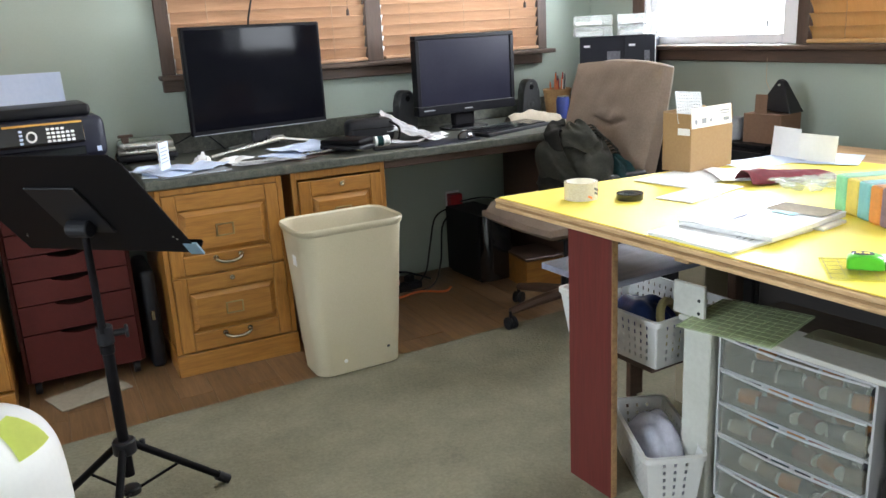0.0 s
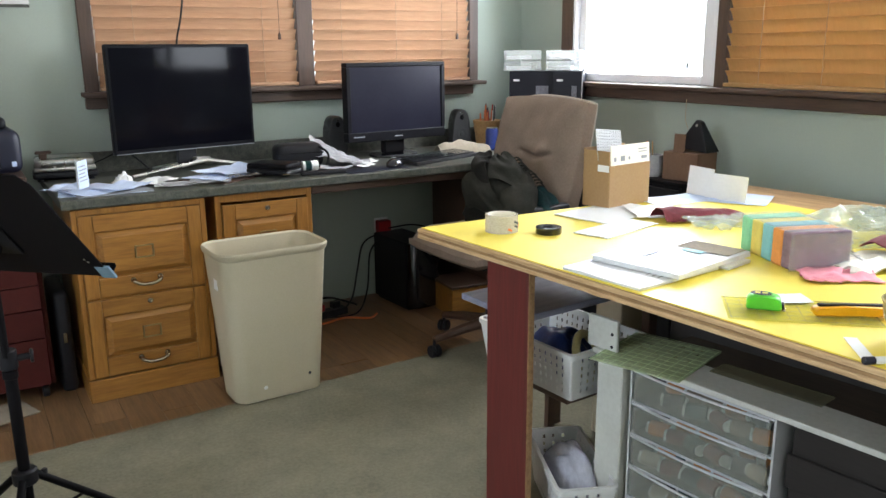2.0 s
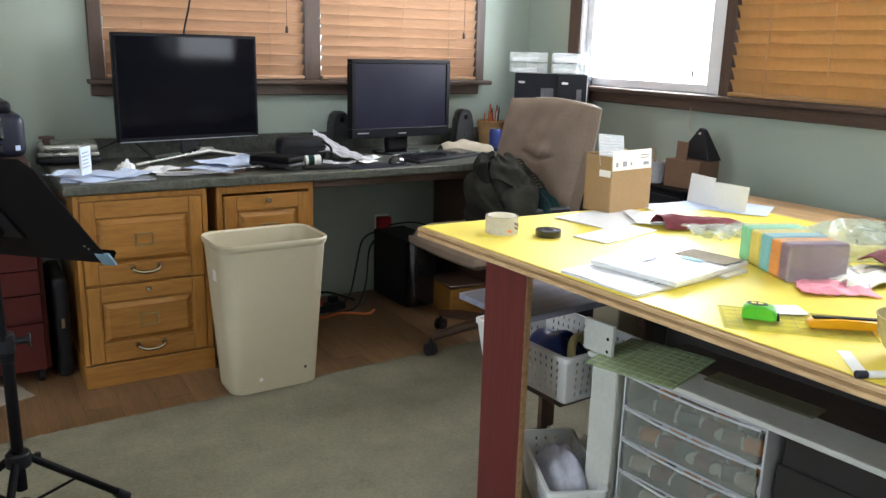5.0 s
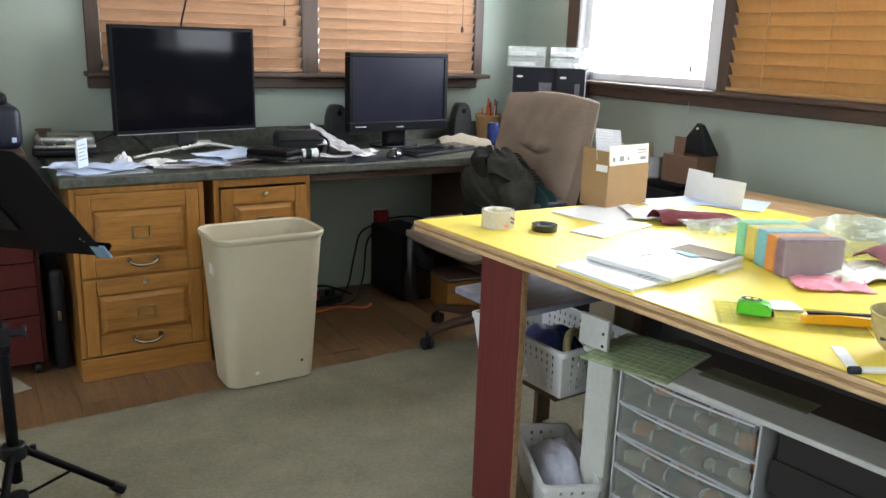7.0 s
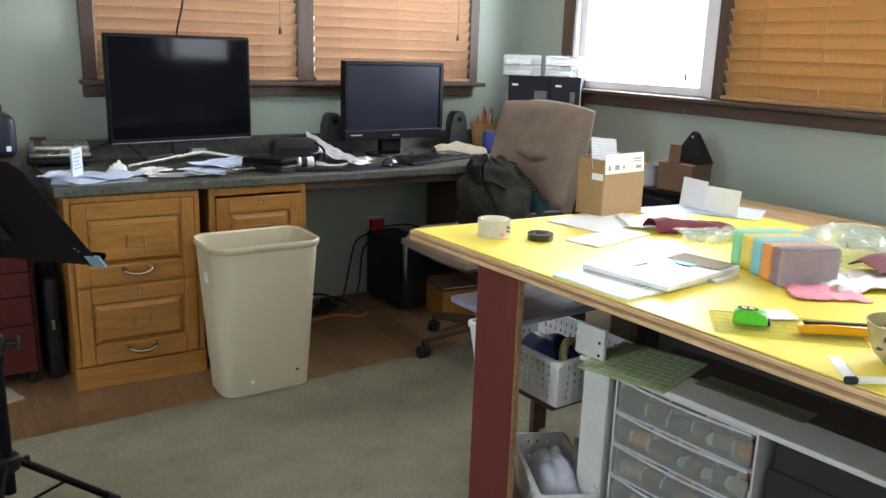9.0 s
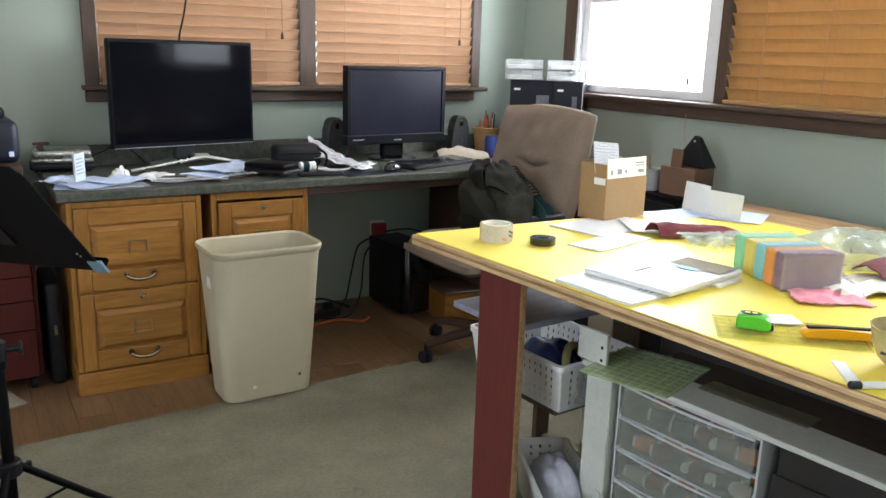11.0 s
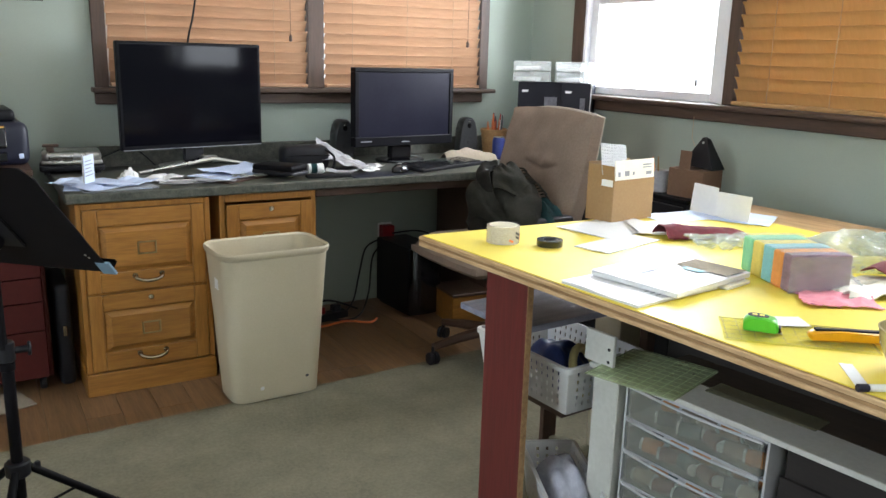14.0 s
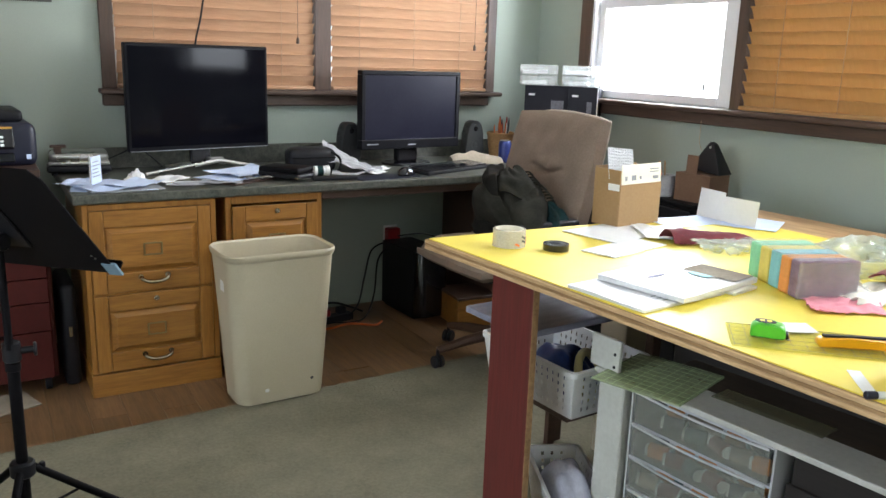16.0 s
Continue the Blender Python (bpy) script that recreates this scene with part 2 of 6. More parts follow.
def curve(points, steps=8):
    """A smooth line through the points."""
    p = [Vector(q) for q in points]
    out = []
    for k in range(len(p) - 1):
        a, b, c, d = p[max(k - 1, 0)], p[k], p[k + 1], p[min(k + 2, len(p) - 1)]
        for s in range(steps):
            t = s / steps
            out.append(0.5 * (2 * b + (c - a) * t + (2 * a - 5 * b + 4 * c - d) * t * t + (3 * b - a - 3 * c + d) * t ** 3))
    return out + [p[-1]]


def prism(outline, z0, z1, b=0.0):
    bm = bmesh.new()
    low = [bm.verts.new((x, y, z0)) for x, y in outline]
    top = [bm.verts.new((x, y, z1)) for x, y in outline]
    n = len(outline)
    for k in range(n):
        bm.faces.new((low[k], low[(k + 1) % n], top[(k + 1) % n], top[k]))
    bm.faces.new(low[::-1])
    bm.faces.new(top)
    if b:
        bmesh.ops.bevel(bm, geom=bm.edges[:], offset=b, segments=1, affect="EDGES")
    return bm


def rounded(w, d, r, n=5):
    """Outline of a rectangle w by d about the origin, with round corners."""
    out = []
    for cx, cy, a0 in ((w / 2 - r, d / 2 - r, 0), (-w / 2 + r, d / 2 - r, 90), (-w / 2 + r, -d / 2 + r, 180), (w / 2 - r, -d / 2 + r, 270)):
        out += [(cx + r * math.cos(radians(a0 + 90 * k / n)), cy + r * math.sin(radians(a0 + 90 * k / n))) for k in range(n + 1)]
    return out


def sheet(w, d, height, nx=16, ny=16, thick=0.0015, edge=None):
    """A cloth or paper of w by d about the origin, lifted by height(u, v), u and v from 0 to 1."""
    bm = bmesh.new()
    grid, under = [], []
    for j in range(ny + 1):
        row, low = [], []
        for i in range(nx + 1):
            u, v = i / nx, j / ny
            dx, dy = edge(u, v) if edge else (0, 0)
            z = height(u, v)
            row.append(bm.verts.new(((u - 0.5) * w + dx, (v - 0.5) * d + dy, z + thick)))
            low.append(bm.verts.new(((u - 0.5) * w + dx, (v - 0.5) * d + dy, z)))
        grid.append(row)
        under.append(low)
    for j in range(ny):
        for i in range(nx):
            bm.faces.new((grid[j][i], grid[j][i + 1], grid[j + 1][i + 1], grid[j + 1][i]))
            bm.faces.new((under[j][i], under[j + 1][i], under[j + 1][i + 1], under[j][i + 1]))
    rim = [(0, i) for i in range(nx)] + [(j, nx) for j in range(ny)] + [(ny, i) for i in range(nx, 0, -1)] + [(j, 0) for j in range(ny, 0, -1)]
    for k in range(len(rim)):
        (a, b), (c, e) = rim[k], rim[(k + 1) % len(rim)]
        bm.faces.new((under[a][b], under[c][e], grid[c][e], grid[a][b]))
    return bm


def moved(bm, m):
    bm.transform(m)
    return bm


def joined(*bms):
    out = bmesh.new()
    for b in bms:
        me = bpy.data.meshes.new("piece")
        b.to_mesh(me)
        b.free()
        out.from_mesh(me)
        bpy.data.meshes.remove(me)
    return out


def mesh_of(name, bm, material, smooth=False):
    bmesh.ops.recalc_face_normals(bm, faces=bm.faces[:])
    me = bpy.data.meshes.new(name)
    bm.to_mesh(me)
    bm.free()
    me.materials.append(material)
    if smooth:
        me.polygons.foreach_set("use_smooth", [True] * len(me.polygons))
        me.set_sharp_from_angle(angle=radians(38))
    return me


def part(name, bm, material, parent, label="", smooth=False):
    ob = new(name, mesh_of(name, bm, material, smooth))
    ob.parent = parent
    if label:
        tagged(ob, label)
    return ob


def thing(name, label, category, m=None, group="", kind=""):
    ob = new(name)
    ob.empty_display_size = 0.05
    ob.matrix_world = m or Matrix()
    return tagged(ob, label, category, group, kind)


def solid(name, bm, material, label, category, m=None, group="", kind="", smooth=False):
    ob = new(name, mesh_of(name, bm, material, smooth))
    if m:
        ob.matrix_world = m
    return tagged(ob, label, category, group, kind)


def wob(x, y, s, seed=0.0):
    return noise.noise(Vector((x * s + seed, y * s - seed, seed * 1.7)))

# the room
WY, WX = 0.68, 2.47
SOUTH, WEST, HIGH = -4.7, -2.6, 2.45
SILL, HEAD = 1.103, 2.12


def wall_with(name, along, at, depth, lo, hi, openings, label):
    """A wall along x or y from lo to hi whose room face is at `at`; openings: (from, to, bottom, top)."""
    pieces, cur = [], lo

    def add(a, b, z0, z1):
        if b - a > 1e-4 and z1 - z0 > 1e-4:
            n0, n1 = sorted((at, at + depth))
            pieces.append(box(a, b, n0, n1, z0, z1, 0) if along == "x" else box(n0, n1, a, b, z0, z1, 0))
    for a, b, z0, z1 in sorted(openings):
        add(cur, a, -0.12, HIGH)
        add(a, b, -0.12, z0)
        add(a, b, z1, HIGH)
        cur = b
    add(cur, hi, -0.12, HIGH)
    return solid(name, joined(*pieces), WALL, label, "wall", kind="structure")


wall_with("wall_north", "x", WY, 0.14, WEST - 0.14, WX + 0.14, [(0.246, 1.140, SILL, HEAD), (1.222, 2.112, SILL, HEAD)], "sage green painted wall behind the desk")
wall_with("wall_east", "y", WX, 0.14, SOUTH, WY, [(-0.702, 0.216, SILL, HEAD), (-1.56, -0.757, SILL, HEAD), (-2.66, -1.62, SILL, HEAD)], "sage green painted wall with a row of windows")
wall_with("wall_south", "x", SOUTH, -0.14, WEST - 0.14, WX + 0.14, [(-0.9, 0.9, 1.05, HEAD)], "sage green painted wall with an assumed window")
wall_with("wall_west", "y", WEST, -0.14, SOUTH, WY, [(-3.1, -1.5, 0.85, HEAD)], "sage green painted wall with an assumed wide window")
solid("ceiling", box(WEST - 0.14, WX + 0.14, SOUTH - 0.14, WY + 0.14, HIGH, HIGH + 0.1, 0), CEIL, "flat off-white painted ceiling", "ceiling", kind="structure")
solid("floor", box(WEST, WX, SOUTH, WY, -0.12, -0.008, 0), DARKWOOD, "wooden subfloor under planks and carpet", "floor", kind="structure")
solid("carpet", sheet(WX - WEST, -0.285 - SOUTH, lambda u, v: 0.0010 * abs(wob(u * 5, v * 5, 2.0)), 60, 50, 0.004,
                      lambda u, v: (0, 0.05 * (WEST + u * (WX - WEST) - 0.8) * max(0, (v - 0.98) / 0.02) + (0.012 * wob(u * 5, 0, 1.6, 3.0) if v > 0.99 else 0))), CARPET, "worn flat grey-green carpet over the wood floor", "carpet",
      pose((WX + WEST) / 2, (SOUTH - 0.285) / 2, -0.0012), kind="structure")
for name, a in (("backdrop_north", (-1.5, 4.0, 1.75, 1.80, -0.5, 3.6)), ("backdrop_east", (3.55, 3.60, -4.0, 1.6, -0.5, 3.6)), ("backdrop_west", (-3.85, -3.80, -4.5, 0.5, -0.5, 3.6)), ("backdrop_south", (-3.0, 3.0, -5.85, -5.80, -0.5, 3.6))):
    solid(name, box(*a, 0), OUTSIDE, "bright overcast sky outside the windows", "sky", kind="structure")

# window trim, north
for name, a, m, lab in (("trim_1", (0.190, 0.246, 0.655, 0.68, SILL, 2.2), TRIM, ""), ("trim_2", (1.140, 1.222, 0.655, 0.80, SILL, 2.2), TRIM, ""),
                        ("trim_3", (2.112, 2.166, 0.655, 0.68, SILL, 2.2), TRIM, ""), ("trim_4", (0.17, 2.186, 0.652, 0.68, 2.121, 2.21), TRIM_X, "")):
    solid(name, box(*a, 0.003), m, "dark stained wooden window casing", "trim", kind="structure")
sill = thing("window_sill_1", "dark stained wooden window sill with apron", "window sill", kind="structure")
part("stool", box(0.174, 2.188, 0.600, 0.80, 1.084, 1.105, 0.006, 2), TRIM_X, sill)
part("apron", box(0.186, 2.127, 0.640, 0.678, 1.034, 1.083, 0.004), TRIM_X, sill)

# window trim, east
for k, (a, b) in enumerate(((0.216, 0.301), (-0.757, -0.702), (-1.62, -1.56), (-2.76, -2.66))):
    solid(f"trim_{5 + k}", box(2.445, 2.47 if k in (0, 3) else 2.60, a, b, SILL, 2.2, 0.003), TRIM, "dark stained wooden window casing", "trim", kind="structure")
solid("trim_9", box(2.442, 2.47, -2.82, 0.32, 2.121, 2.21, 0.003), TRIM_Y, "dark stained wooden window head casing", "trim", kind="structure")
sill = thing("window_sill_2", "long dark stained wooden window sill with apron", "window sill", kind="structure")
part("stool", box(2.39, 2.60, -2.85, 0.33, 1.084, 1.105, 0.006, 2), TRIM_Y, sill)
part("apron", box(2.43, 2.468, -2.82, 0.31, 1.033, 1.083, 0.004), TRIM_Y, sill)


def sash_window(name, y0, y1, label):
    """White sliding sash in the east wall between y0 and y1."""
    w = thing(name, label, "window", kind="structure")
    x0, x1 = 2.475, 2.535
    part("jamb", box(2.45, 2.60, y1 - 0.022, y1 - 0.001, SILL + 0.004, HEAD, 0.002), VINYL, w)
    part("jamb", box(2.45, 2.60, y0 + 0.001, y0 + 0.022, SILL + 0.004, HEAD, 0.002), VINYL, w)
    a, b = y0 + 0.024, y1 - 0.024
    low = part("lower_sash", joined(box(x0, x1, a, a + 0.070, 1.108, 1.585, 0.004), box(x0, x1, b - 0.05, b, 1.108, 1.585, 0.004),
                                    box(x0, x1, a + 0.068, b - 0.048, 1.108, 1.147, 0.004), box(x0, x1, a + 0.068, b - 0.048, 1.54, 1.585, 0.004)), VINYL, w)
    part("pane", box(2.510, 2.514, a + 0.065, b - 0.045, 1.144, 1.543, 0), GLASS, low).visible_shadow = False
    up = part("upper_sash", joined(box(2.545, 2.595, a, a + 0.07, 1.555, HEAD, 0.004), box(2.545, 2.595, b - 0.05, b, 1.555, HEAD, 0.004),
                                   box(2.545, 2.595, a + 0.068, b - 0.048, 1.555, 1.595, 0.004), box(2.545, 2.595, a + 0.068, b - 0.048, HEAD - 0.05, HEAD, 0.004)), VINYL, w)
    part("pane", box(2.568, 2.572, a + 0.045, b - 0.045, 1.59, HEAD - 0.045, 0), GLASS, up).visible_shadow = False
    part("latch", box(x0 - 0.006, x0 - 0.0005, a + 0.143, a + 0.152, 1.172, 1.203, 0.002), BLACK, low, "small black sash latch")
    return w


sash_window("window_1", -0.702, 0.216, "white vinyl sash window glaring with daylight")
sash_window("window_2", -2.66, -1.62, "white vinyl sash window beside the blinds")
# Unseen west window, assumed as the source of the light from the left.
w = thing("window_7", "wide white window across the room, unseen and assumed for its light", "window", kind="structure")
part("window_frame", joined(box(-2.72, -2.64, -3.1, -1.5, 0.85, 0.90, 0.003), box(-2.72, -2.64, -3.1, -1.5, 2.07, 2.12, 0.003), box(-2.72, -2.64, -3.1, -3.05, 0.90, 2.07, 0.003),
                            box(-2.72, -2.64, -1.55, -1.5, 0.90, 2.07, 0.003), box(-2.72, -2.64, -2.33, -2.27, 0.90, 2.07, 0.003)), VINYL, w)
# Unseen south window, added to give the fill lamp an opening.
w = thing("fill_window", "assumed unseen window behind the room, added for soft fill light", "window", kind="structure")
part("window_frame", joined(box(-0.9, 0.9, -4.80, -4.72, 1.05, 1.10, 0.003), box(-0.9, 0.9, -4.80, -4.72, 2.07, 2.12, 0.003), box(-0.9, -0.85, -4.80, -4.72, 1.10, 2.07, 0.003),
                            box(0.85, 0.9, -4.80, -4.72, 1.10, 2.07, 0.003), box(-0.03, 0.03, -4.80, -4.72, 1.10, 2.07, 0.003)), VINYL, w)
for name, a in (("window_4", (0.248, 1.138, 0.775, 0.805)), ("window_5", (1.224, 2.110, 0.775, 0.805)), ("window_6", (2.565, 2.595, -1.558, -0.759))):
    w = thing(name, "window behind closed wooden blinds", "window", kind="structure")
    x0, x1, y0, y1 = a
    if x1 - x0 > 0.1:
        part("window_frame", joined(box(x0, x0 + 0.04, y0, y1, 1.107, HEAD, 0.002), box(x1 - 0.04, x1, y0, y1, 1.107, HEAD, 0.002), box(x0, x1, y0, y1, 1.107, 1.147, 0.002)), VINYL, w)
        part("pane", box(x0 + 0.03, x1 - 0.03, y0 + 0.012, y0 + 0.016, 1.11, HEAD, 0), GLASS, w).visible_shadow = False
    else:
        part("window_frame", joined(box(x0, x1, y0, y0 + 0.04, 1.107, HEAD, 0.002), box(x0, x1, y1 - 0.04, y1, 1.107, HEAD, 0.002), box(x0, x1, y0, y1, 1.107, 1.147, 0.002)), VINYL, w)
        part("pane", box(x0 + 0.012, x0 + 0.016, y0 + 0.03, y1 - 0.03, 1.11, HEAD, 0), GLASS, w).visible_shadow = False


def blind(m, width, material, cords, pitch=0.0478, lean=-63.5, depth=0.0565, label="closed honey-stained wooden venetian blind", pull=None):
    """Slats across x, room side towards -y; m places the middle of the bottom."""
    b = thing("window_blind", label, "blind", m, group="wooden blinds")
    rows = int((HEAD - SILL - 0.06) / pitch)
    outline = bmesh.new()
    n = 6
    prof = [((k / n - 0.5) * depth, 0.0035 * (1 - (2 * k / n - 1) ** 2)) for k in range(n + 1)]
    ends = []
    for x in (-width / 2, width / 2):
        ends.append([outline.verts.new((x, y, z + s)) for s, row in ((0.0014, prof), (-0.0014, prof[::-1])) for y, z in row])
    for k in range(len(ends[0])):
        outline.faces.new((ends[0][k], ends[0][(k + 1) % len(ends[0])], ends[1][(k + 1) % len(ends[0])], ends[1][k]))
    outline.faces.new(ends[0])
    outline.faces.new(ends[1][::-1])
    me = mesh_of("slat", outline, material)
    rnd = random.Random(int(width * 1000))
    for k in range(rows):
        s = new("slat", me)
        s.parent = b
        s.matrix_basis = pose(rnd.uniform(-0.003, 0.003), 0, 0.043 + k * pitch, lean + rnd.uniform(-0.6, 0.6), rnd.uniform(-0.12, 0.12), 0)
    part("bottom_rail", box(-width / 2, width / 2, -0.026, 0.022, 0.003, 0.019, 0.004), material, b)
    part("head_rail", box(-width / 2, width / 2, -0.03, 0.03, HEAD - SILL - 0.05, HEAD - SILL - 0.002, 0.003), material, b)
    for c in cords:
        x = c * width
        part("ladder_cord", tube([(x, -0.0165, 0.018)] + [(x, -0.0165 - 0.003 * (k % 2), 0.03 + k * pitch / 2) for k in range(2 * rows)], 0.0013, 5), CORD, b)
    if pull is not None:
        part("tassel", joined(tube([(pull * width, -0.034, 0.95), (pull * width, -0.034, 0.24)], 0.0011, 5), moved(lathe([(0.003, 0.03), (0.007, 0.02), (0.008, 0.0), (0.003, -0.002)], 10), pose(pull * width, -0.034, 0.215))), TRIM, b, "small wooden cord tassel")
    return b


blind(pose(0.693, 0.668, SILL + 0.002), 0.884, SLAT, (-0.325, 0.316), pull=0.40)
blind(pose(1.667, 0.668, SILL + 0.002), 0.880, SLAT, (-0.34, 0.0, 0.305), pull=0.40)
blind(pose(2.458, -1.1585, SILL + 0.002, 0, 0, -90), 0.796, SLAT_Y, (-0.29, 0.055, 0.36), label="closed amber wooden venetian blind", pitch=0.0492, lean=-61.0)

# desk wall
DT = 0.768
desk = thing("desk_counter", "long dark green speckled laminate countertop along the wall", "countertop")
part("countertop", box(-0.025, 2.465, -0.030, 0.655, DT - 0.036, DT, 0.006, 2), COUNTER, desk)
part("backsplash", box(-0.025, 2.465, 0.656, 0.678, DT - 0.02, DT + 0.085, 0.004, 2), COUNTER, desk)
part("support_rail", box(0.92, 2.46, 0.02, 0.045, DT - 0.075, DT - 0.037, 0.003), DARKWOOD, desk, "dark rail under the counter")


def drawer_front(x0, x1, z0, z1, cab, lock=False, pull=True):
    """Raised-panel drawer front facing -y at y 0."""
    f = part("drawer", box(x0 + 0.001, x1 - 0.001, -0.005, 0.004, z0 + 0.001, z1 - 0.001, 0.001), OAK, cab)
    lowband = 0.060
    a, b, c, d = x0 + 0.054, x1 - 0.054, z0 + lowband + 0.018, z1 - 0.067
    for p, q in ((x0, a - 0.006), (b + 0.006, x1)):
        part("stile", box(p, q, -0.016, -0.0051, z0, z1, 0.0035, 2), OAK_V, f)
    for p, q in ((z0, c - 0.006), (d + 0.006, z1)):
        part("rail", box(a - 0.0058, b + 0.0058, -0.0158, -0.0051, p, q, 0.0035, 2), OAK, f)
    bm = box(a, b, -0.020, -0.0052, c, d, 0)
    for v in bm.verts:
        if v.co.y < -0.012:
            v.co.x += 0.020 if v.co.x < (a + b) / 2 else -0.020
            v.co.z += 0.018 if v.co.z < (c + d) / 2 else -0.018
    part("raised_panel", bm, OAK, f)
    mid = (x0 + x1) / 2
    h = (c + d) / 2
    part("label_holder", joined(box(mid - 0.034, mid + 0.034, -0.024, -0.0201, h - 0.024, h - 0.019, 0.001), box(mid - 0.034, mid + 0.034, -0.024, -0.0201, h + 0.019, h + 0.024, 0.001),
                                box(mid - 0.034, mid - 0.028, -0.024, -0.0201, h - 0.019, h + 0.019, 0.001), box(mid + 0.028, mid + 0.034, -0.024, -0.0201, h - 0.019, h + 0.019, 0.001)), BRASS, f, "brass label holder")
    if pull:
        zz = z0 + 0.050
        pts = curve([(mid - 0.048, -0.018, zz + 0.006), (mid - 0.046, -0.036, zz), (mid - 0.02, -0.043, zz - 0.010), (mid + 0.02, -0.043, zz - 0.010), (mid + 0.046, -0.036, zz), (mid + 0.048, -0.018, zz + 0.006)], 5)
        part("pull", joined(tube(pts, 0.007, 8), moved(cyl(0.010, 0, 0.006, 12), pose(mid - 0.048, -0.016, zz + 0.006, 90)), moved(cyl(0.010, 0, 0.006, 12), pose(mid + 0.048, -0.016, zz + 0.006, 90))), CHROME, f, "worn chrome drawer pull", True)
    if lock:
        part("lock", moved(lathe([(0.010, 0), (0.010, 0.005), (0.006, 0.007), (0.003, 0.004)], 14), pose(mid + 0.004, -0.016, z1 - 0.024, 90)), CHROME, f, "round key lock", True)
    return f


def file_cabinet(x, w, label, top=0.728):
    c = thing("file_cabinet", label, "cabinet", pose(x, 0, 0), group="oak filing cabinets")
    part("body", joined(box(0.008, 0.030, 0.0, 0.60, 0.0, top, 0.002), box(w - 0.030, w - 0.008, 0.0, 0.60, 0.0, top, 0.002), box(0.030, w - 0.030, 0.004, 0.59, top - 0.03, top, 0.001),
                        box(0.030, w - 0.030, 0.57, 0.59, 0.0, top - 0.03, 0.001), box(0.030, w - 0.030, 0.006, 0.57, 0.09, 0.105, 0.001)), OAK_V, c)
    part("plinth", joined(box(0, w, -0.021, 0.005, 0.0, 0.086, 0.0025), box(0, 0.012, 0.005, 0.60, 0, 0.088, 0.003)), OAK, c)
    part("face_frame", joined(box(0.004, 0.023, -0.010, 0.0, 0.089, top, 0.002), box(w - 0.023, w - 0.002, -0.010, 0.0, 0.089, top, 0.002), box(0.023, w - 0.023, -0.010, 0.0, 0.706, top, 0.002),
                              box(0.023, w - 0.023, -0.010, 0.0, 0.388, 0.394, 0.002)), OAK_V, c)
    drawer_front(0.025, w - 0.025, 0.395, 0.704, c)
    drawer_front(0.025, w - 0.025, 0.092, 0.387, c, lock=True)
    return c


file_cabinet(0.0, 0.478, "golden oak two-drawer filing cabinet with raised panels")
two = thing("file_cabinet", "narrower golden oak filing cabinet with a key lock, behind the bin", "cabinet", pose(0.516, 0, 0), group="oak filing cabinets")
part("body", joined(box(0.0, 0.022, 0.0, 0.60, 0.0, 0.728, 0.002), box(0.374, 0.396, 0.0, 0.60, 0.0, 0.728, 0.002), box(0.022, 0.374, 0.0, 0.59, 0.698, 0.728, 0.001),
                    box(0.022, 0.374, 0.57, 0.59, 0, 0.698, 0.001)), OAK_V, two)
part("plinth", box(0.0, 0.396, -0.016, 0.0, 0.0, 0.085, 0.005), OAK, two)
drawer_front(0.024, 0.372, 0.40, 0.690, two, lock=True)
drawer_front(0.024, 0.372, 0.09, 0.395, two)
# Unseen height added so the cupboard blocks west light from cart and wall.
tall = thing("oak_cupboard", "golden oak cupboard beside the red drawers, unseen upper part added for shade", "cupboard", pose(-1.455, 0, 0))
part("body", box(0.0, 0.90, 0.02, 0.62, 0.08, 2.02, 0.004), OAK_V, tall)
part("plinth", box(0.0, 0.90, 0.0, 0.61, 0.0, 0.079, 0.004), OAK, tall)
for x0 in (0.006, 0.453):
    d = part("door", box(x0, x0 + 0.441, 0.0, 0.0195, 0.09, 2.01, 0.004), OAK_V, tall)
    part("raised_panel", box(x0 + 0.07, x0 + 0.371, -0.008, -0.0003, 0.18, 1.92, 0.006), OAK_V, d)
part("cornice", box(-0.015, 0.915, -0.02, 0.63, 2.021, 2.06, 0.008, 2), OAK, tall)

# knee hole and dark cupboard
cup = thing("under_desk_cupboard", "dark brown wooden cupboard under the counter", "cupboard", pose(1.86, 0.06, 0))
part("body", box(0, 0.55, 0.02, 0.58, 0.0, 0.730, 0.003), DARKWOOD, cup)
part("door", box(0.01, 0.27, 0.0, 0.019, 0.08, 0.715, 0.004), DARKWOOD, cup)
part("door", box(0.28, 0.54, 0.0, 0.019, 0.08, 0.715, 0.004), DARKWOOD, cup)

# waste bin
bn = thing("waste_bin", "tall beige plastic wastebasket, standing by the oak cabinet", "bin", pose(0.621, -0.243, 0.001, 0, 0, 1.5) @ Matrix.Diagonal((1.035, 1.12, 1.035, 1)))


def bin_ring(t, grow=0.0):
    w, d = 0.325 + (0.395 - 0.325) * t + grow, 0.175 + (0.235 - 0.175) * t + grow
    return rounded(w, d, 0.045 + 0.012 * t, 6)


bm = bmesh.new()
rings = []
for t, z, g in ((0.0, 0.002, -0.012), (0.0, 0.006, 0.0), (0.3, 0.17, 0), (0.6, 0.335, 0), (0.97, 0.535, 0), (0.97, 0.540, 0.010), (1.0, 0.556, 0.014), (1.0, 0.562, 0.008), (0.99, 0.556, -0.004), (0.5, 0.28, -0.008), (0.02, 0.012, -0.010)):
    rings.append([bm.verts.new((x, y, z)) for x, y in bin_ring(t, g)])
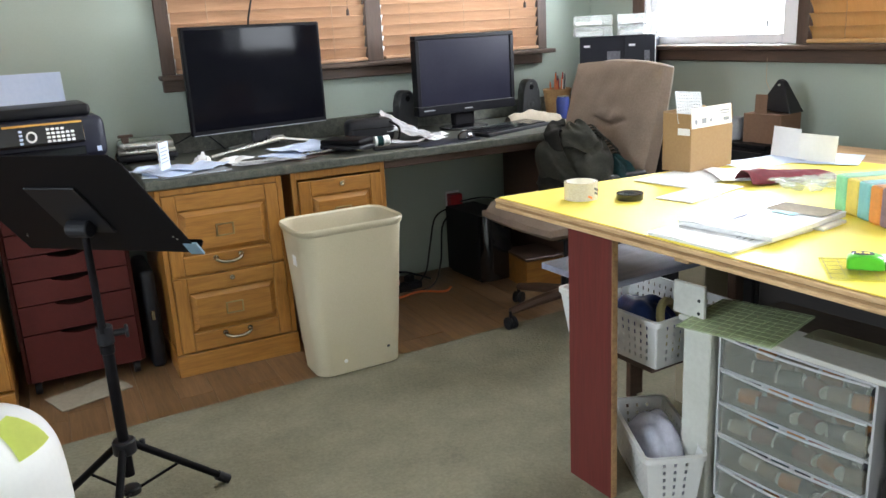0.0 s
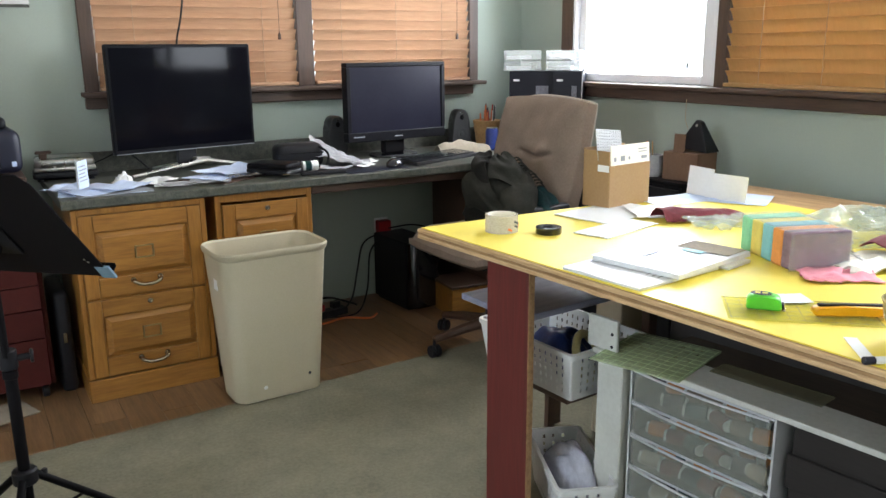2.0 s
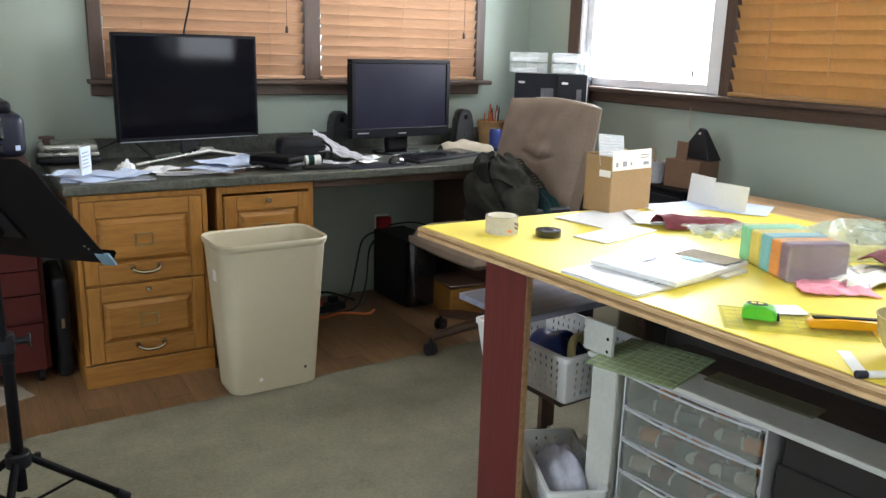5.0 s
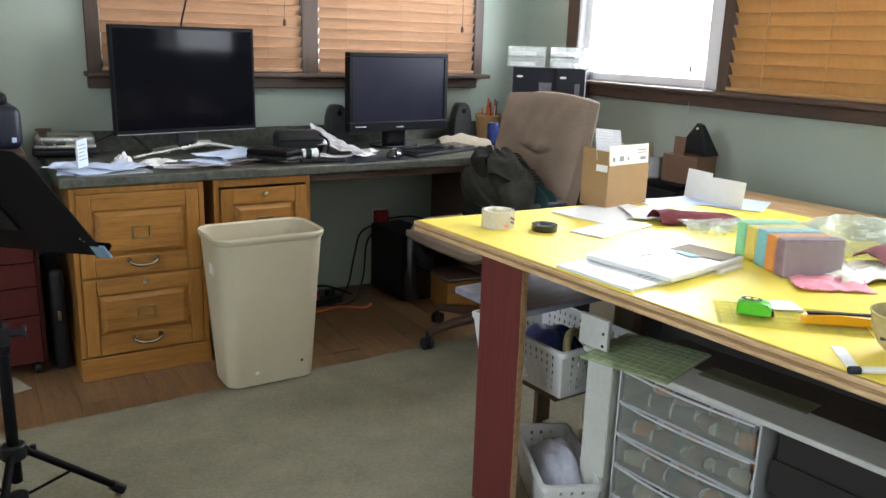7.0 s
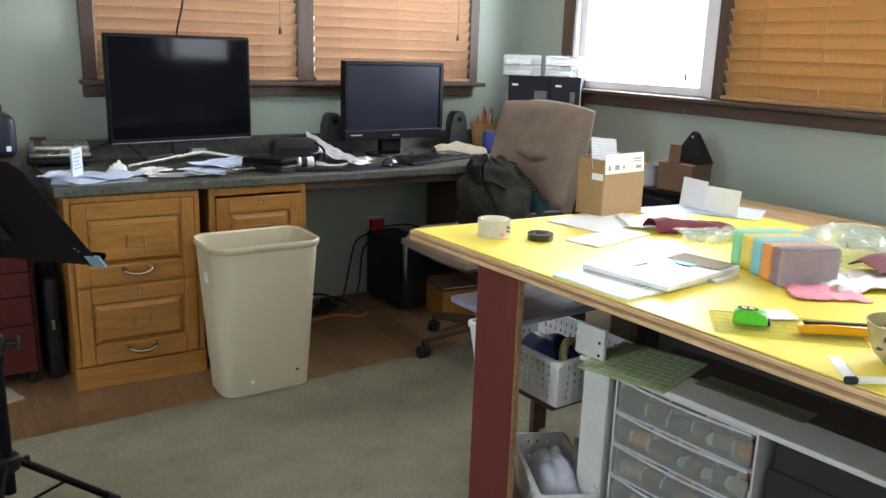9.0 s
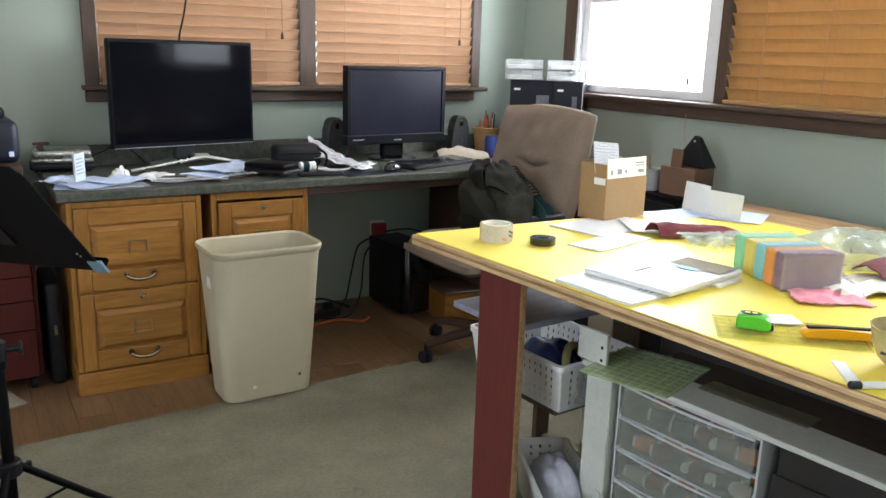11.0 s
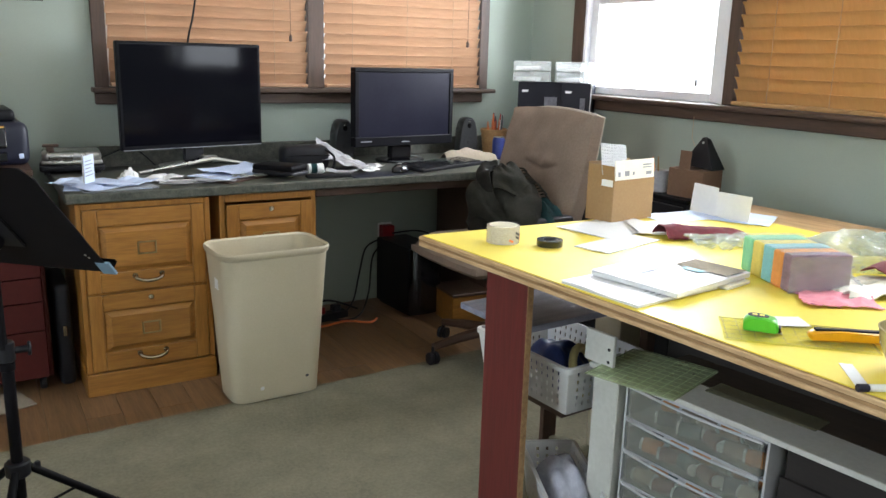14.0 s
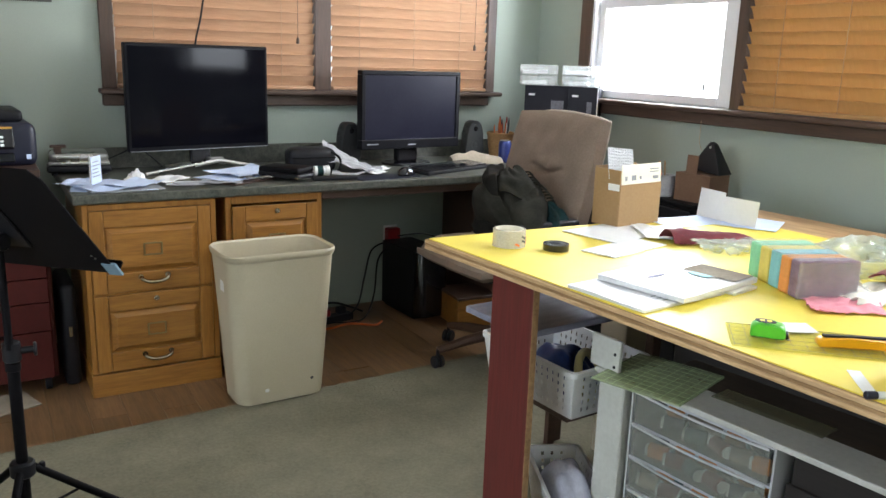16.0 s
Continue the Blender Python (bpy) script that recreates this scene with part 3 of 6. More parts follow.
for a, b in zip(rings, rings[1:]):
    for k in range(len(a)):
        bm.faces.new((a[k], a[(k + 1) % len(a)], b[(k + 1) % len(a)], b[k]))
bm.faces.new(rings[0][::-1])
bm.faces.new(rings[-1])
part("body", bm, BEIGE, bn, "", True)
part("sticker", box(-0.1915, -0.1895, -0.035, 0.000, 0.42, 0.485, 0.0005), PAPER, bn, "white and purple paper sticker")
part("spot", moved(lathe([(0.008, 0), (0.007, 0.0015), (0.002, 0.002)], 10), pose(-0.064, -0.0945, 0.055, 96)), PAPER, bn, "small white paint spot", True)
part("spot", moved(lathe([(0.006, 0), (0.005, 0.001), (0.002, 0.0015)], 10), pose(0.105, -0.097, 0.075, 96)), INK, bn, "small dark scuff", True)

# red drawers on castors
rd = thing("drawer_cart", "oxblood red drawer unit on black castors", "drawers", pose(-0.518, 0.095, 0, 0, 0, 1.5))
part("body", joined(box(0, 0.016, 0.012, 0.45, 0.06, 0.70, 0.003), box(0.404, 0.42, 0.012, 0.45, 0.06, 0.70, 0.003), box(0.016, 0.404, 0.012, 0.45, 0.06, 0.075, 0.002),
                    box(0, 0.42, 0.0, 0.45, 0.700, 0.716, 0.003), box(0.016, 0.404, 0.43, 0.45, 0.075, 0.70, 0.002)), REDPAINT, rd)
lv = [0.064, 0.248, 0.358, 0.450, 0.540, 0.622, 0.698]
for z0, z1 in zip(lv, lv[1:]):
    w0, w1 = 0.018, 0.402
    ol = [(w0, z0 + 0.002), (w1, z0 + 0.002), (w1, z1 - 0.003)]
    ol += [(0.21 + 0.055 * math.cos(radians(a)) * (1.25 if abs(math.cos(radians(a))) > 0.9 else 1), z1 - 0.003 - 0.020 * math.sin(radians(a))) for a in range(0, 181, 20)] + [(w0, z1 - 0.003)]
    d = part("drawer", moved(prism(ol, -0.008, 0.010), Matrix(((1, 0, 0, 0), (0, 0, 1, 0), (0, 1, 0, 0), (0, 0, 0, 1)))), REDPAINT, rd)
    part("drawer_box", box(0.025, 0.395, 0.03, 0.42, z0 + 0.006, z1 - 0.03, 0.001), DARKWOOD, d)
for x in (0.035, 0.385):
    for y in (0.05, 0.41):
        part("castor", joined(moved(cyl(0.026, -0.012, 0.012, 18, 0.003), pose(x, y, 0.0265, 0, 90)), box(x - 0.018, x + 0.018, y - 0.012, y + 0.012, 0.045, 0.060, 0.002)), BLACK, rd)

# printer table and printer
pt = thing("printer_table", "dark brown wooden table under the printer", "table", pose(-0.66, 0.10, 0))
part("tabletop", box(0, 0.555, 0.05, 0.57, 0.812, 0.836, 0.004), DARKWOOD, pt)
for a in ((0.0, 0.03), (0.525, 0.555)):
    part("side_panel", box(a[0], a[1], 0.39, 0.56, 0, 0.811, 0.003), DARKWOOD, pt)
pr = thing("printer", "black all-in-one printer with a tilted control panel", "printer", pose(-0.338, 0.27, 0.836, 0, 0, 3) @ Matrix.Diagonal((1.02, 1, 1.17, 1)))
part("body", box(-0.235, 0.235, 0.0, 0.34, 0.0, 0.135, 0.028, 4), NIGHTBLUE, pr, "", True)
part("lid", box(-0.215, 0.200, 0.05, 0.335, 0.1355, 0.172, 0.014, 3), BLACK, pr, "black scanner lid", True)
cp = part("control_panel", moved(box(-0.20, 0.115, -0.018, 0.004, -0.036, 0.034, 0.006, 2), pose(0.045, -0.006, 0.090, -16)), GLOSS, pr)
part("gold_strip", moved(box(-0.15, 0.11, -0.0215, -0.0185, 0.025, 0.032, 0.001), pose(0.045, -0.006, 0.090, -16)), GOLD, cp, "orange-gold strip")
for i in range(7):
    for j in range(4):
        if (i, j) in ((5, 0), (6, 0)):
            continue
        x = -0.095 if i == 0 else -0.022 + 0.016 * i
        z = 0.012 - j * 0.0125
        part("button", moved(box(x - 0.006, x + 0.006, -0.0205, -0.0175, z - 0.004, z + 0.004, 0.0015), pose(0.045, -0.006, 0.090, -16)), BLUEPAPER if i == 0 else PAPER, cp)
part("dial", moved(lathe([(0.012, 0), (0.018, 0.0), (0.018, 0.003), (0.012, 0.003)], 20, False), pose(-0.016, -0.024, 0.087, 74)), PAPER, cp, "pale ring-shaped dial", True)
part("badge", box(0.196, 0.212, -0.003, -0.0005, 0.022, 0.038, 0.001), BLUEPAPER, pr, "small pale blue badge")
part("paper_slot", box(-0.18, 0.16, -0.004, 0.02, 0.014, 0.044, 0.004), GLOSS, pr)
part("rear_tray", moved(box(-0.20, 0.14, 0.0, 0.008, 0.0, 0.10, 0.003), pose(0.005, 0.315, 0.165, -14)), BLACK, pr)
part("paper", moved(sheet(0.30, 0.175, lambda u, v: 0.004 * math.sin(3 * u), 8, 4, 0.003), pose(-0.005, 0.322, 0.185, 76)), BLUEPAPER, pr, "white paper in the rear tray")

# things beside and under the cart
solid("cardboard_scrap", sheet(0.26, 0.16, lambda u, v: 0.004 + 0.012 * u * v * abs(wob(u, v, 2)), 10, 8, 0.003), LINEN, "bent flat scrap of pale cardboard on the floor", "cardboard", pose(-0.32, 0.03, 0.0, 0, 0, 20))
bag = thing("black_case", "slim black case standing beside the oak cabinet", "case", pose(-0.048, 0.14, 0))
part("body", box(-0.028, 0.030, 0.0, 0.30, 0.0, 0.40, 0.02, 3), BLACK, bag, "", True)
part("clasp", box(-0.006, 0.008, -0.004, -0.0005, 0.20, 0.24, 0.002), CHROME, bag, "bright metal clasp")

# wall calendar
cal = thing("wall_calendar", "paper wall calendar with a red and green lower edge", "calendar", pose(-0.13, 0.678, 1.444))
part("page", box(-0.15, 0.15, -0.004, -0.0005, 0.012, 0.42, 0.001), PAPER, cal)
part("strip", box(-0.15, 0.15, -0.0045, -0.0005, 0.0, 0.0115, 0.0005), COUNTER, cal, "dark green printed strip")
part("strip", box(-0.15, -0.02, -0.007, -0.0045, 0.02, 0.05, 0.0005), ORANGE, cal, "orange printed strip")

# television
TVW, TVH = 0.634, 0.440
tv = thing("television", "black flat-screen television with a silver V-shaped stand", "television", pose(0.553, 0.470, DT, 0, 0, 10.8))
tp = part("panel", box(-TVW / 2, TVW / 2, 0.0, 0.030, 0.090, 0.090 + TVH, 0.006, 2), BEZEL, tv)
part("screen", box(-TVW / 2 + 0.013, TVW / 2 - 0.013, -0.002, -0.0003, 0.110, 0.090 + TVH - 0.013, 0.0005), TVGLASS, tp, "dark glossy screen")
part("chin_strip", box(-TVW / 2 + 0.006, TVW / 2 - 0.006, -0.004, -0.0003, 0.092, 0.095, 0.001), GREYPRINT, tp, "thin grey strip")
part("back_shell", box(-0.22, 0.22, 0.030, 0.062, 0.15, 0.43, 0.012, 2), BLACK, tp)
part("neck", box(-0.045, 0.045, 0.02, 0.045, 0.030, 0.125, 0.006), BLACK, tv)
for a, b in (((0.06, -0.02, 0.042), (-0.275, -0.055, 0.0075)), ((0.06, -0.02, 0.042), (0.235, -0.045, 0.0075)), ((0.05, 0.03, 0.035), (-0.12, 0.12, 0.0075)), ((0.05, 0.03, 0.035), (0.16, 0.12, 0.0075))):
    part("foot", tube([a, tuple(0.5 * (p + q) for p, q in zip(a, b)), b], [0.011, 0.0095, 0.0074], 8), STEEL, tv, "", True)
part("stand_hub", box(0.02, 0.09, -0.02, 0.045, 0.032, 0.055, 0.006), STEEL, tv, "silver stand hub")
solid("antenna_cable", tube(curve([(0.572, 0.640, 1.20), (0.576, 0.630, 1.31), (0.617, 0.632, 1.50), (0.690, 0.640, 2.08)], 8), 0.0042, 6), BLACK, "thin black cable hanging from the window head to the television", "cable")

# monitor
mo = thing("computer_monitor", "black widescreen computer monitor, switched off", "monitor", pose(1.523, 0.375, DT, 0, 0, 5.9))
MW, MZ0, MZ1 = 0.559, 0.081, 0.443
mp = part("bezel", joined(box(-MW / 2, MW / 2, 0, 0.045, MZ0, MZ0 + 0.045, 0.004, 2), box(-MW / 2, MW / 2, 0, 0.045, MZ1 - 0.020, MZ1, 0.004, 2), box(-MW / 2, -MW / 2 + 0.022, 0, 0.045, MZ0 + 0.045, MZ1 - 0.02, 0.003, 2),
                          box(MW / 2 - 0.022, MW / 2, 0, 0.045, MZ0 + 0.045, MZ1 - 0.02, 0.003, 2), box(-MW / 2 + 0.02, MW / 2 - 0.02, 0.02, 0.06, MZ0 + 0.02, MZ1 - 0.01, 0.008)), BEZEL, mo)
part("screen", box(-MW / 2 + 0.021, MW / 2 - 0.021, 0.005, 0.019, MZ0 + 0.044, MZ1 - 0.019, 0), LCD, mp, "matte dark screen")
part("badge", box(-0.022, 0.022, -0.0015, 0.0002, MZ0 + 0.016, MZ0 + 0.021, 0.0005), GREYPRINT, mp, "small grey badge bar")
part("badge", box(-MW / 2 + 0.03, -MW / 2 + 0.09, -0.0015, 0.0002, MZ0 + 0.022, MZ0 + 0.027, 0.0005), GREYPRINT, mp, "small grey badge bar")
part("neck", box(-0.06, 0.06, 0.035, 0.075, 0.012, 0.12, 0.008), STANDBLACK, mo)
part("base", moved(prism(rounded(0.24, 0.17, 0.07), 0, 0.012, 0.003), pose(0, 0.05, 0)), GLOSS, mo)


SPKR = mat("charcoal_speaker_plastic", (0.030, 0.031, 0.034), (0.020, 0.021, 0.023), rough=0.5, fine=300, bump=0.05)


def loudspeaker(x, y, rz):
    s = thing("loudspeaker", "small black desktop loudspeaker beside the monitor", "loudspeaker", pose(x, y, DT, 0, 0, rz) @ Matrix.Diagonal((0.86, 0.85, 0.99, 1)), group="desktop loudspeakers")
    ol = [(-0.055, 0), (0.055, 0), (0.060, 0.04), (0.056, 0.13), (0.042, 0.178), (0.020, 0.196), (-0.020, 0.196), (-0.042, 0.178), (-0.056, 0.13), (-0.060, 0.04)]
    part("cabinet", moved(prism(ol, 0, 0.08, 0.007), pose(0, 0.08, 0.002, 90)), SPKR, s, "", True)
    part("woofer", moved(lathe([(0.034, 0.0), (0.035, 0.002), (0.031, 0.003), (0.013, -0.002), (0.011, 0.002), (0.003, 0.003)], 24), pose(0, -0.001, 0.072, 90)), SPKR, s, "black round woofer", True)
    part("tweeter", moved(lathe([(0.013, 0.0), (0.013, 0.003), (0.008, 0.005)], 16), pose(0, -0.001, 0.158, 90)), STANDBLACK, s, "", True)
    part("badge", box(-0.007, 0.007, -0.002, -0.0003, 0.174, 0.179, 0.0005), STEEL, s, "tiny silver badge")
    return s


loudspeaker(1.262, 0.50, 4)
loudspeaker(1.962, 0.50, -6)

# desk clutter
kb = thing("keyboard", "black computer keyboard with a raised rear edge", "keyboard", pose(1.610, 0.175, DT, 3, 0, 20))
part("case", box(-0.225, 0.225, -0.08, 0.08, 0.002, 0.018, 0.005, 2), BLACK, kb)
keys = []
for r in range(5):
    for c in range(17):
        keys.append(box(-0.214 + c * 0.0253, -0.214 + c * 0.0253 + 0.021, -0.062 + r * 0.0255, -0.062 + r * 0.0255 + 0.021, 0.0175, 0.024, 0))
tagged(part("keys", joined(*keys), GLOSS, kb, "rows of black keys"), kind="stuff")
ms = thing("computer_mouse", "black computer mouse on a dark pad", "mouse", pose(1.330, 0.055, DT + 0.004, 0, 0, 25))
part("shell", joined(moved(lathe([(0.028, 0.0), (0.032, 0.006), (0.029, 0.020), (0.018, 0.032), (0.004, 0.036)], 20), Matrix.Diagonal((1.65, 1, 1, 1)))), GLOSS, ms, "", True)
part("wheel", moved(cyl(0.008, -0.004, 0.004, 12), pose(0.033, 0, 0.022, 90)), GREYPRINT, ms, "grey scroll wheel")
solid("mouse_pad", moved(prism(rounded(0.30, 0.10, 0.012), 0, 0.0035), Matrix()), NIGHTBLUE, "thin dark blue mouse pad near the counter edge", "mouse pad", pose(1.225, 0.040, DT, 0, 0, 8))
solid("remote_control", box(-0.095, 0.095, -0.021, 0.021, 0.0, 0.016, 0.005, 2), BLACK, "slim black remote control", "remote control", pose(0.985, 0.040, DT, 0, 0, -6), smooth=True)
cs = thing("black_pouch", "rounded black zip case", "case", pose(0.985, 0.32, DT, 0, 0, -6))
part("body", box(-0.105, 0.105, -0.06, 0.06, 0, 0.105, 0.030, 4), BLACK, cs, "", True)
part("zip", tube([(-0.10, -0.0615, 0.065), (0.10, -0.0615, 0.065)], 0.0025, 6), STANDBLACK, cs)
part("strap", tube(curve([(0.08, -0.055, 0.09), (0.115, -0.075, 0.06), (0.105, -0.085, 0.01), (0.06, -0.09, 0.005)], 6), 0.006, 6), STANDBLACK, cs)
solid("grey_plastic_bag", sheet(0.27, 0.15, lambda u, v: 0.006 + 0.115 * max(0, 1 - 1.3 * u) * (0.4 + 0.6 * v) + 0.02 * abs(wob(u * 3, v * 3, 1.7, 2)), 26, 16, 0.001,
      lambda u, v: (0.012 * wob(v * 4, u, 1, 5), 0.015 * wob(u * 4, v, 1, 8))), GREYBAG, "crumpled grey plastic bag on the counter", "bag", pose(1.165, 0.275, DT, 0, 0, -28))
bt = thing("pill_bottle", "small white bottle with a teal label, lying on its side", "bottle", pose(0.975, 0.165, DT + 0.022, 0, 90, -5))
part("body", lathe([(0.010, -0.034), (0.021, -0.031), (0.021, 0.012), (0.019, 0.018)], 20), WHITEP, bt, "", True)
part("label", lathe([(0.0214, -0.02), (0.0214, 0.006)], 20, False), TEAL, bt, "teal paper label", True)
part("cap", lathe([(0.022, 0.018), (0.022, 0.034), (0.019, 0.036)], 20), WHITEP, bt, "white ribbed cap", True)
wl = thing("black_wallet", "thick black zipped organiser lying on papers", "wallet", pose(0.800, 0.110, DT + 0.012, 0, 0, -58))
part("lower_half", box(-0.105, 0.105, -0.055, 0.055, 0, 0.022, 0.009, 3), BLACK, wl, "", True)
part("upper_half", moved(box(-0.103, 0.103, -0.053, 0.053, 0, 0.024, 0.009, 3), pose(0, 0, 0.021, 2, -2)), STANDBLACK, wl, "", True)
part("zip_pull", box(0.095, 0.120, -0.066, -0.058, 0.006, 0.010, 0.001), CHROME, wl)


def paper(x, y, z, w, d, rz, curl, label, material=PAPER, seed=1.0, thick=0.0008, rx=0):
    return solid("paper_sheet", sheet(w, d, lambda u, v: curl * (abs(wob(u * 2, v * 2, 1.3, seed)) + 0.35 * (u - 0.5) ** 2 * 4), 12, 12, thick), material, label, "paper", pose(x, y, z, rx, 0, rz), group="loose papers")


paper(0.14, 0.125, DT, 0.30, 0.22, -8, 0.004, "bluish white paper under others on the counter", BLUEPAPER, 1.0)
paper(0.10, 0.12, DT + 0.006, 0.20, 0.24, 24, 0.006, "white sheet with curled edge on the counter", BLUEPAPER, 2.0, 0.002)
paper(0.205, 0.105, DT + 0.012, 0.18, 0.14, 38, 0.010, "curled bluish white sheet", BLUEPAPER, 3.0)
solid("magazine", sheet(0.26, 0.20, lambda u, v: 0.0005, 8, 8, 0.004), GREYPRINT, "thin grey printed magazine under papers", "magazine", pose(0.16, 0.10, DT, 0, 0, 5))
fc = thing("folded_card", "pale blue folded card standing on the papers", "card", pose(0.072, 0.085, DT + 0.022, 0, 0, 60))
part("front_leaf", box(-0.042, 0.042, -0.002, -0.0008, 0, 0.100, 0.0003), BLUEPAPER, fc)
part("back_leaf", moved(box(-0.042, 0.042, 0.0, 0.0012, 0, 0.100, 0.0003), pose(0, 0.0, 0, 0, 0, 0) @ pose(-0.042, 0, 0, 0, 0, 26) @ pose(0.042, 0, 0)), PAPER, fc)
for k in range(5):
    part("print_bar", box(-0.034, 0.030 - 0.008 * (k % 3), -0.0026, -0.0021, 0.026 + 0.013 * k, 0.030 + 0.013 * k, 0), GREYPRINT, fc)
ti = solid("crumpled_tissue", moved(sheet(0.075, 0.06, lambda u, v: 0.010 + 0.038 * max(0, 1 - 3.0 * ((u - 0.6) ** 2 + (v - 0.5) ** 2)) * (0.6 + 0.8 * abs(wob(u * 5, v * 5, 1.4, 6))), 14, 14, 0.001), Matrix()), PAPER, "crumpled white paper tissue on the counter", "tissue", pose(0.235, 0.275, DT - 0.008))
cb = thing("clipboard", "clipboard with loose white papers and a metal clip", "clipboard", pose(0.625, 0.185, DT + 0.001, 0, 0, 34))
part("board", box(-0.155, 0.155, -0.115, 0.115, 0, 0.004, 0.001), DARKWOOD, cb)
part("clip", joined(box(0.00, 0.09, -0.122, -0.098, 0.012, 0.018, 0.003), tube(curve([(0.02, -0.118, 0.016), (0.045, -0.135, 0.014), (0.07, -0.118, 0.016)], 5), 0.003, 6)), STEEL, cb, "steel clip")
paper(0.625, 0.215, DT + 0.0065, 0.30, 0.19, 36, 0.006, "white sheet on the clipboard", BLUEPAPER, 4.0, 0.003)
paper(0.69, 0.270, DT + 0.014, 0.30, 0.22, 34, 0.014, "curling white sheet on the clipboard", BLUEPAPER, 5.0)
paper(0.400, 0.125, DT, 0.15, 0.10, -12, 0.006, "small white slip on the counter", PAPER, 6.0)
paper(0.43, 0.09, DT + 0.004, 0.16, 0.09, 10, 0.006, "grey printed slip on the counter", GREYBAG, 7.0)
paper(0.335, 0.20, DT + 0.003, 0.17, 0.12, 40, 0.020, "crumpled white receipt on the counter", PAPER, 51.0)
paper(0.53, 0.09, DT + 0.002, 0.12, 0.16, 70, 0.012, "grey printed leaflet by the clipboard", GREYBAG, 52.0, 0.002)
paper(0.02, 0.19, DT + 0.009, 0.16, 0.10, 50, 0.014, "bluish white leaflet on the stack", BLUEPAPER, 53.0)
paper(1.10, 0.165, DT + 0.001, 0.14, 0.07, -25, 0.014, "crinkled grey wrapper by the pouch", GREYBAG, 54.0)
paper(1.215, 0.14, DT + 0.005, 0.10, 0.07, 20, 0.014, "white crumpled slip beside the mouse", PAPER, 55.0)
kr = thing("key_ring", "bunch of steel keys on a ring", "keys", pose(0.640, 0.075, DT + 0.016, 0, 0, 10))
part("ring", tube([(0.018 * math.cos(radians(a)), 0.018 * math.sin(radians(a)), 0.003) for a in range(0, 361, 30)], 0.0016, 5), STEEL, kr)
for k in range(4):
    part("key", moved(joined(prism(rounded(0.022, 0.022, 0.009, 3), 0, 0.002), box(0.009, 0.042, -0.004, 0.004, 0, 0.002, 0)), pose(0.012 * math.cos(k * 1.2), 0.012 * math.sin(k * 1.2), 0.002 + 0.0025 * k, 0, 3, k * 62)), STEEL, kr)
paper(1.265, 0.235, DT, 0.14, 0.08, 30, 0.02, "crumpled white slip by the monitor", PAPER, 8.0)
paper(1.575, 0.292, DT, 0.24, 0.08, 4, 0.004, "white envelope behind the keyboard", PAPER, 9.0, 0.002)
solid("linen_cloth", sheet(0.27, 0.10, lambda u, v: 0.004 + 0.065 * (1 - (2 * v - 1) ** 2) * (0.5 + 0.5 * math.sin(3.1 * u + 0.2)) * (0.8 + 0.4 * wob(u * 4, v * 2, 1, 3)), 24, 14, 0.003), LINEN, "rumpled beige cloth roll on the counter", "cloth", pose(1.855, 0.325, DT, 0, 0, -8))
pb = thing("pen_basket", "round tan wicker basket full of pens", "basket", pose(2.105, 0.48, DT))
prof = [(0.052, 0.0)] + [(0.054 + 0.016 * k / 12 + (0.0025 if k % 2 else 0), 0.006 + k * 0.0105) for k in range(12)] + [(0.074, 0.135), (0.070, 0.139), (0.064, 0.132), (0.048, 0.006)]
part("weave", lathe(prof, 28), WICKER, pb, "", True)
rnd = random.Random(4)
for k in range(16):
    a = rnd.uniform(0, 6.28)
    r = rnd.uniform(0.0, 0.034)
    x, y = r * math.cos(a), r * math.sin(a)
    h = rnd.uniform(0.17, 0.225)
    pn = part("pen", tube([(x, y, 0.01), (x * 1.5, y * 1.5, h * 0.86), (x * 1.55, y * 1.55, h)], [0.004, 0.0045, 0.003], 7), (RED, ORANGE, INK, ORANGE, MAROON, PAPER)[k % 6], pb)
can = thing("drink_can", "blue and silver drink can beside the chair", "can", pose(2.035, 0.33, DT))
part("body", lathe([(0.024, 0), (0.032, 0.008), (0.033, 0.095), (0.027, 0.110)], 22), BLUE, can, "", True)
part("rim", lathe([(0.0272, 0.1102), (0.028, 0.113), (0.025, 0.112)], 22), STEEL, can, "silver rim", True)
wi = thing("waffle_iron", "silver lidded electric iron with a dark base and handle", "appliance", pose(0.070, 0.545, DT, 0, 0, -4) @ Matrix.Diagonal((1.1, 1, 0.84, 1)))
part("base", box(-0.115, 0.105, -0.085, 0.07, 0.012, 0.045, 0.012, 3), BLACK, wi, "", True)
part("lower_plate", box(-0.108, 0.098, -0.08, 0.065, 0.046, 0.066, 0.006, 2), STEEL, wi, "", True)
part("lid", moved(box(-0.105, 0.095, -0.078, 0.062, 0, 0.040, 0.014, 3), pose(0, 0, 0.068, 3)), STEEL, wi, "polished steel lid", True)
part("handle", joined(box(-0.088, -0.062, -0.05, -0.03, 0.105, 0.130, 0.003), box(-0.10, -0.045, -0.055, -0.025, 0.128, 0.142, 0.004)), DARKWOOD, wi, "dark knob handle")
for x in (-0.09, 0.08):
    for y in (-0.065, 0.05):
        part("foot", moved(cyl(0.010, 0, 0.0125, 10), pose(x, y, 0)), BLACK, wi)
part("cord", tube(curve([(0.10, 0.03, 0.06), (0.16, 0.05, 0.09), (0.20, 0.07, 0.12), (0.26, 0.085, 0.06), (0.30, 0.08, 0.005)], 6), 0.0035, 6), BLACK, wi)

# boxes and organisers in the corner


CARTON = mat("printed_black_carton", (0.012, 0.012, 0.018), (0.007, 0.007, 0.012), rough=0.45, fine=200, bump=0.03, spec=0.2)


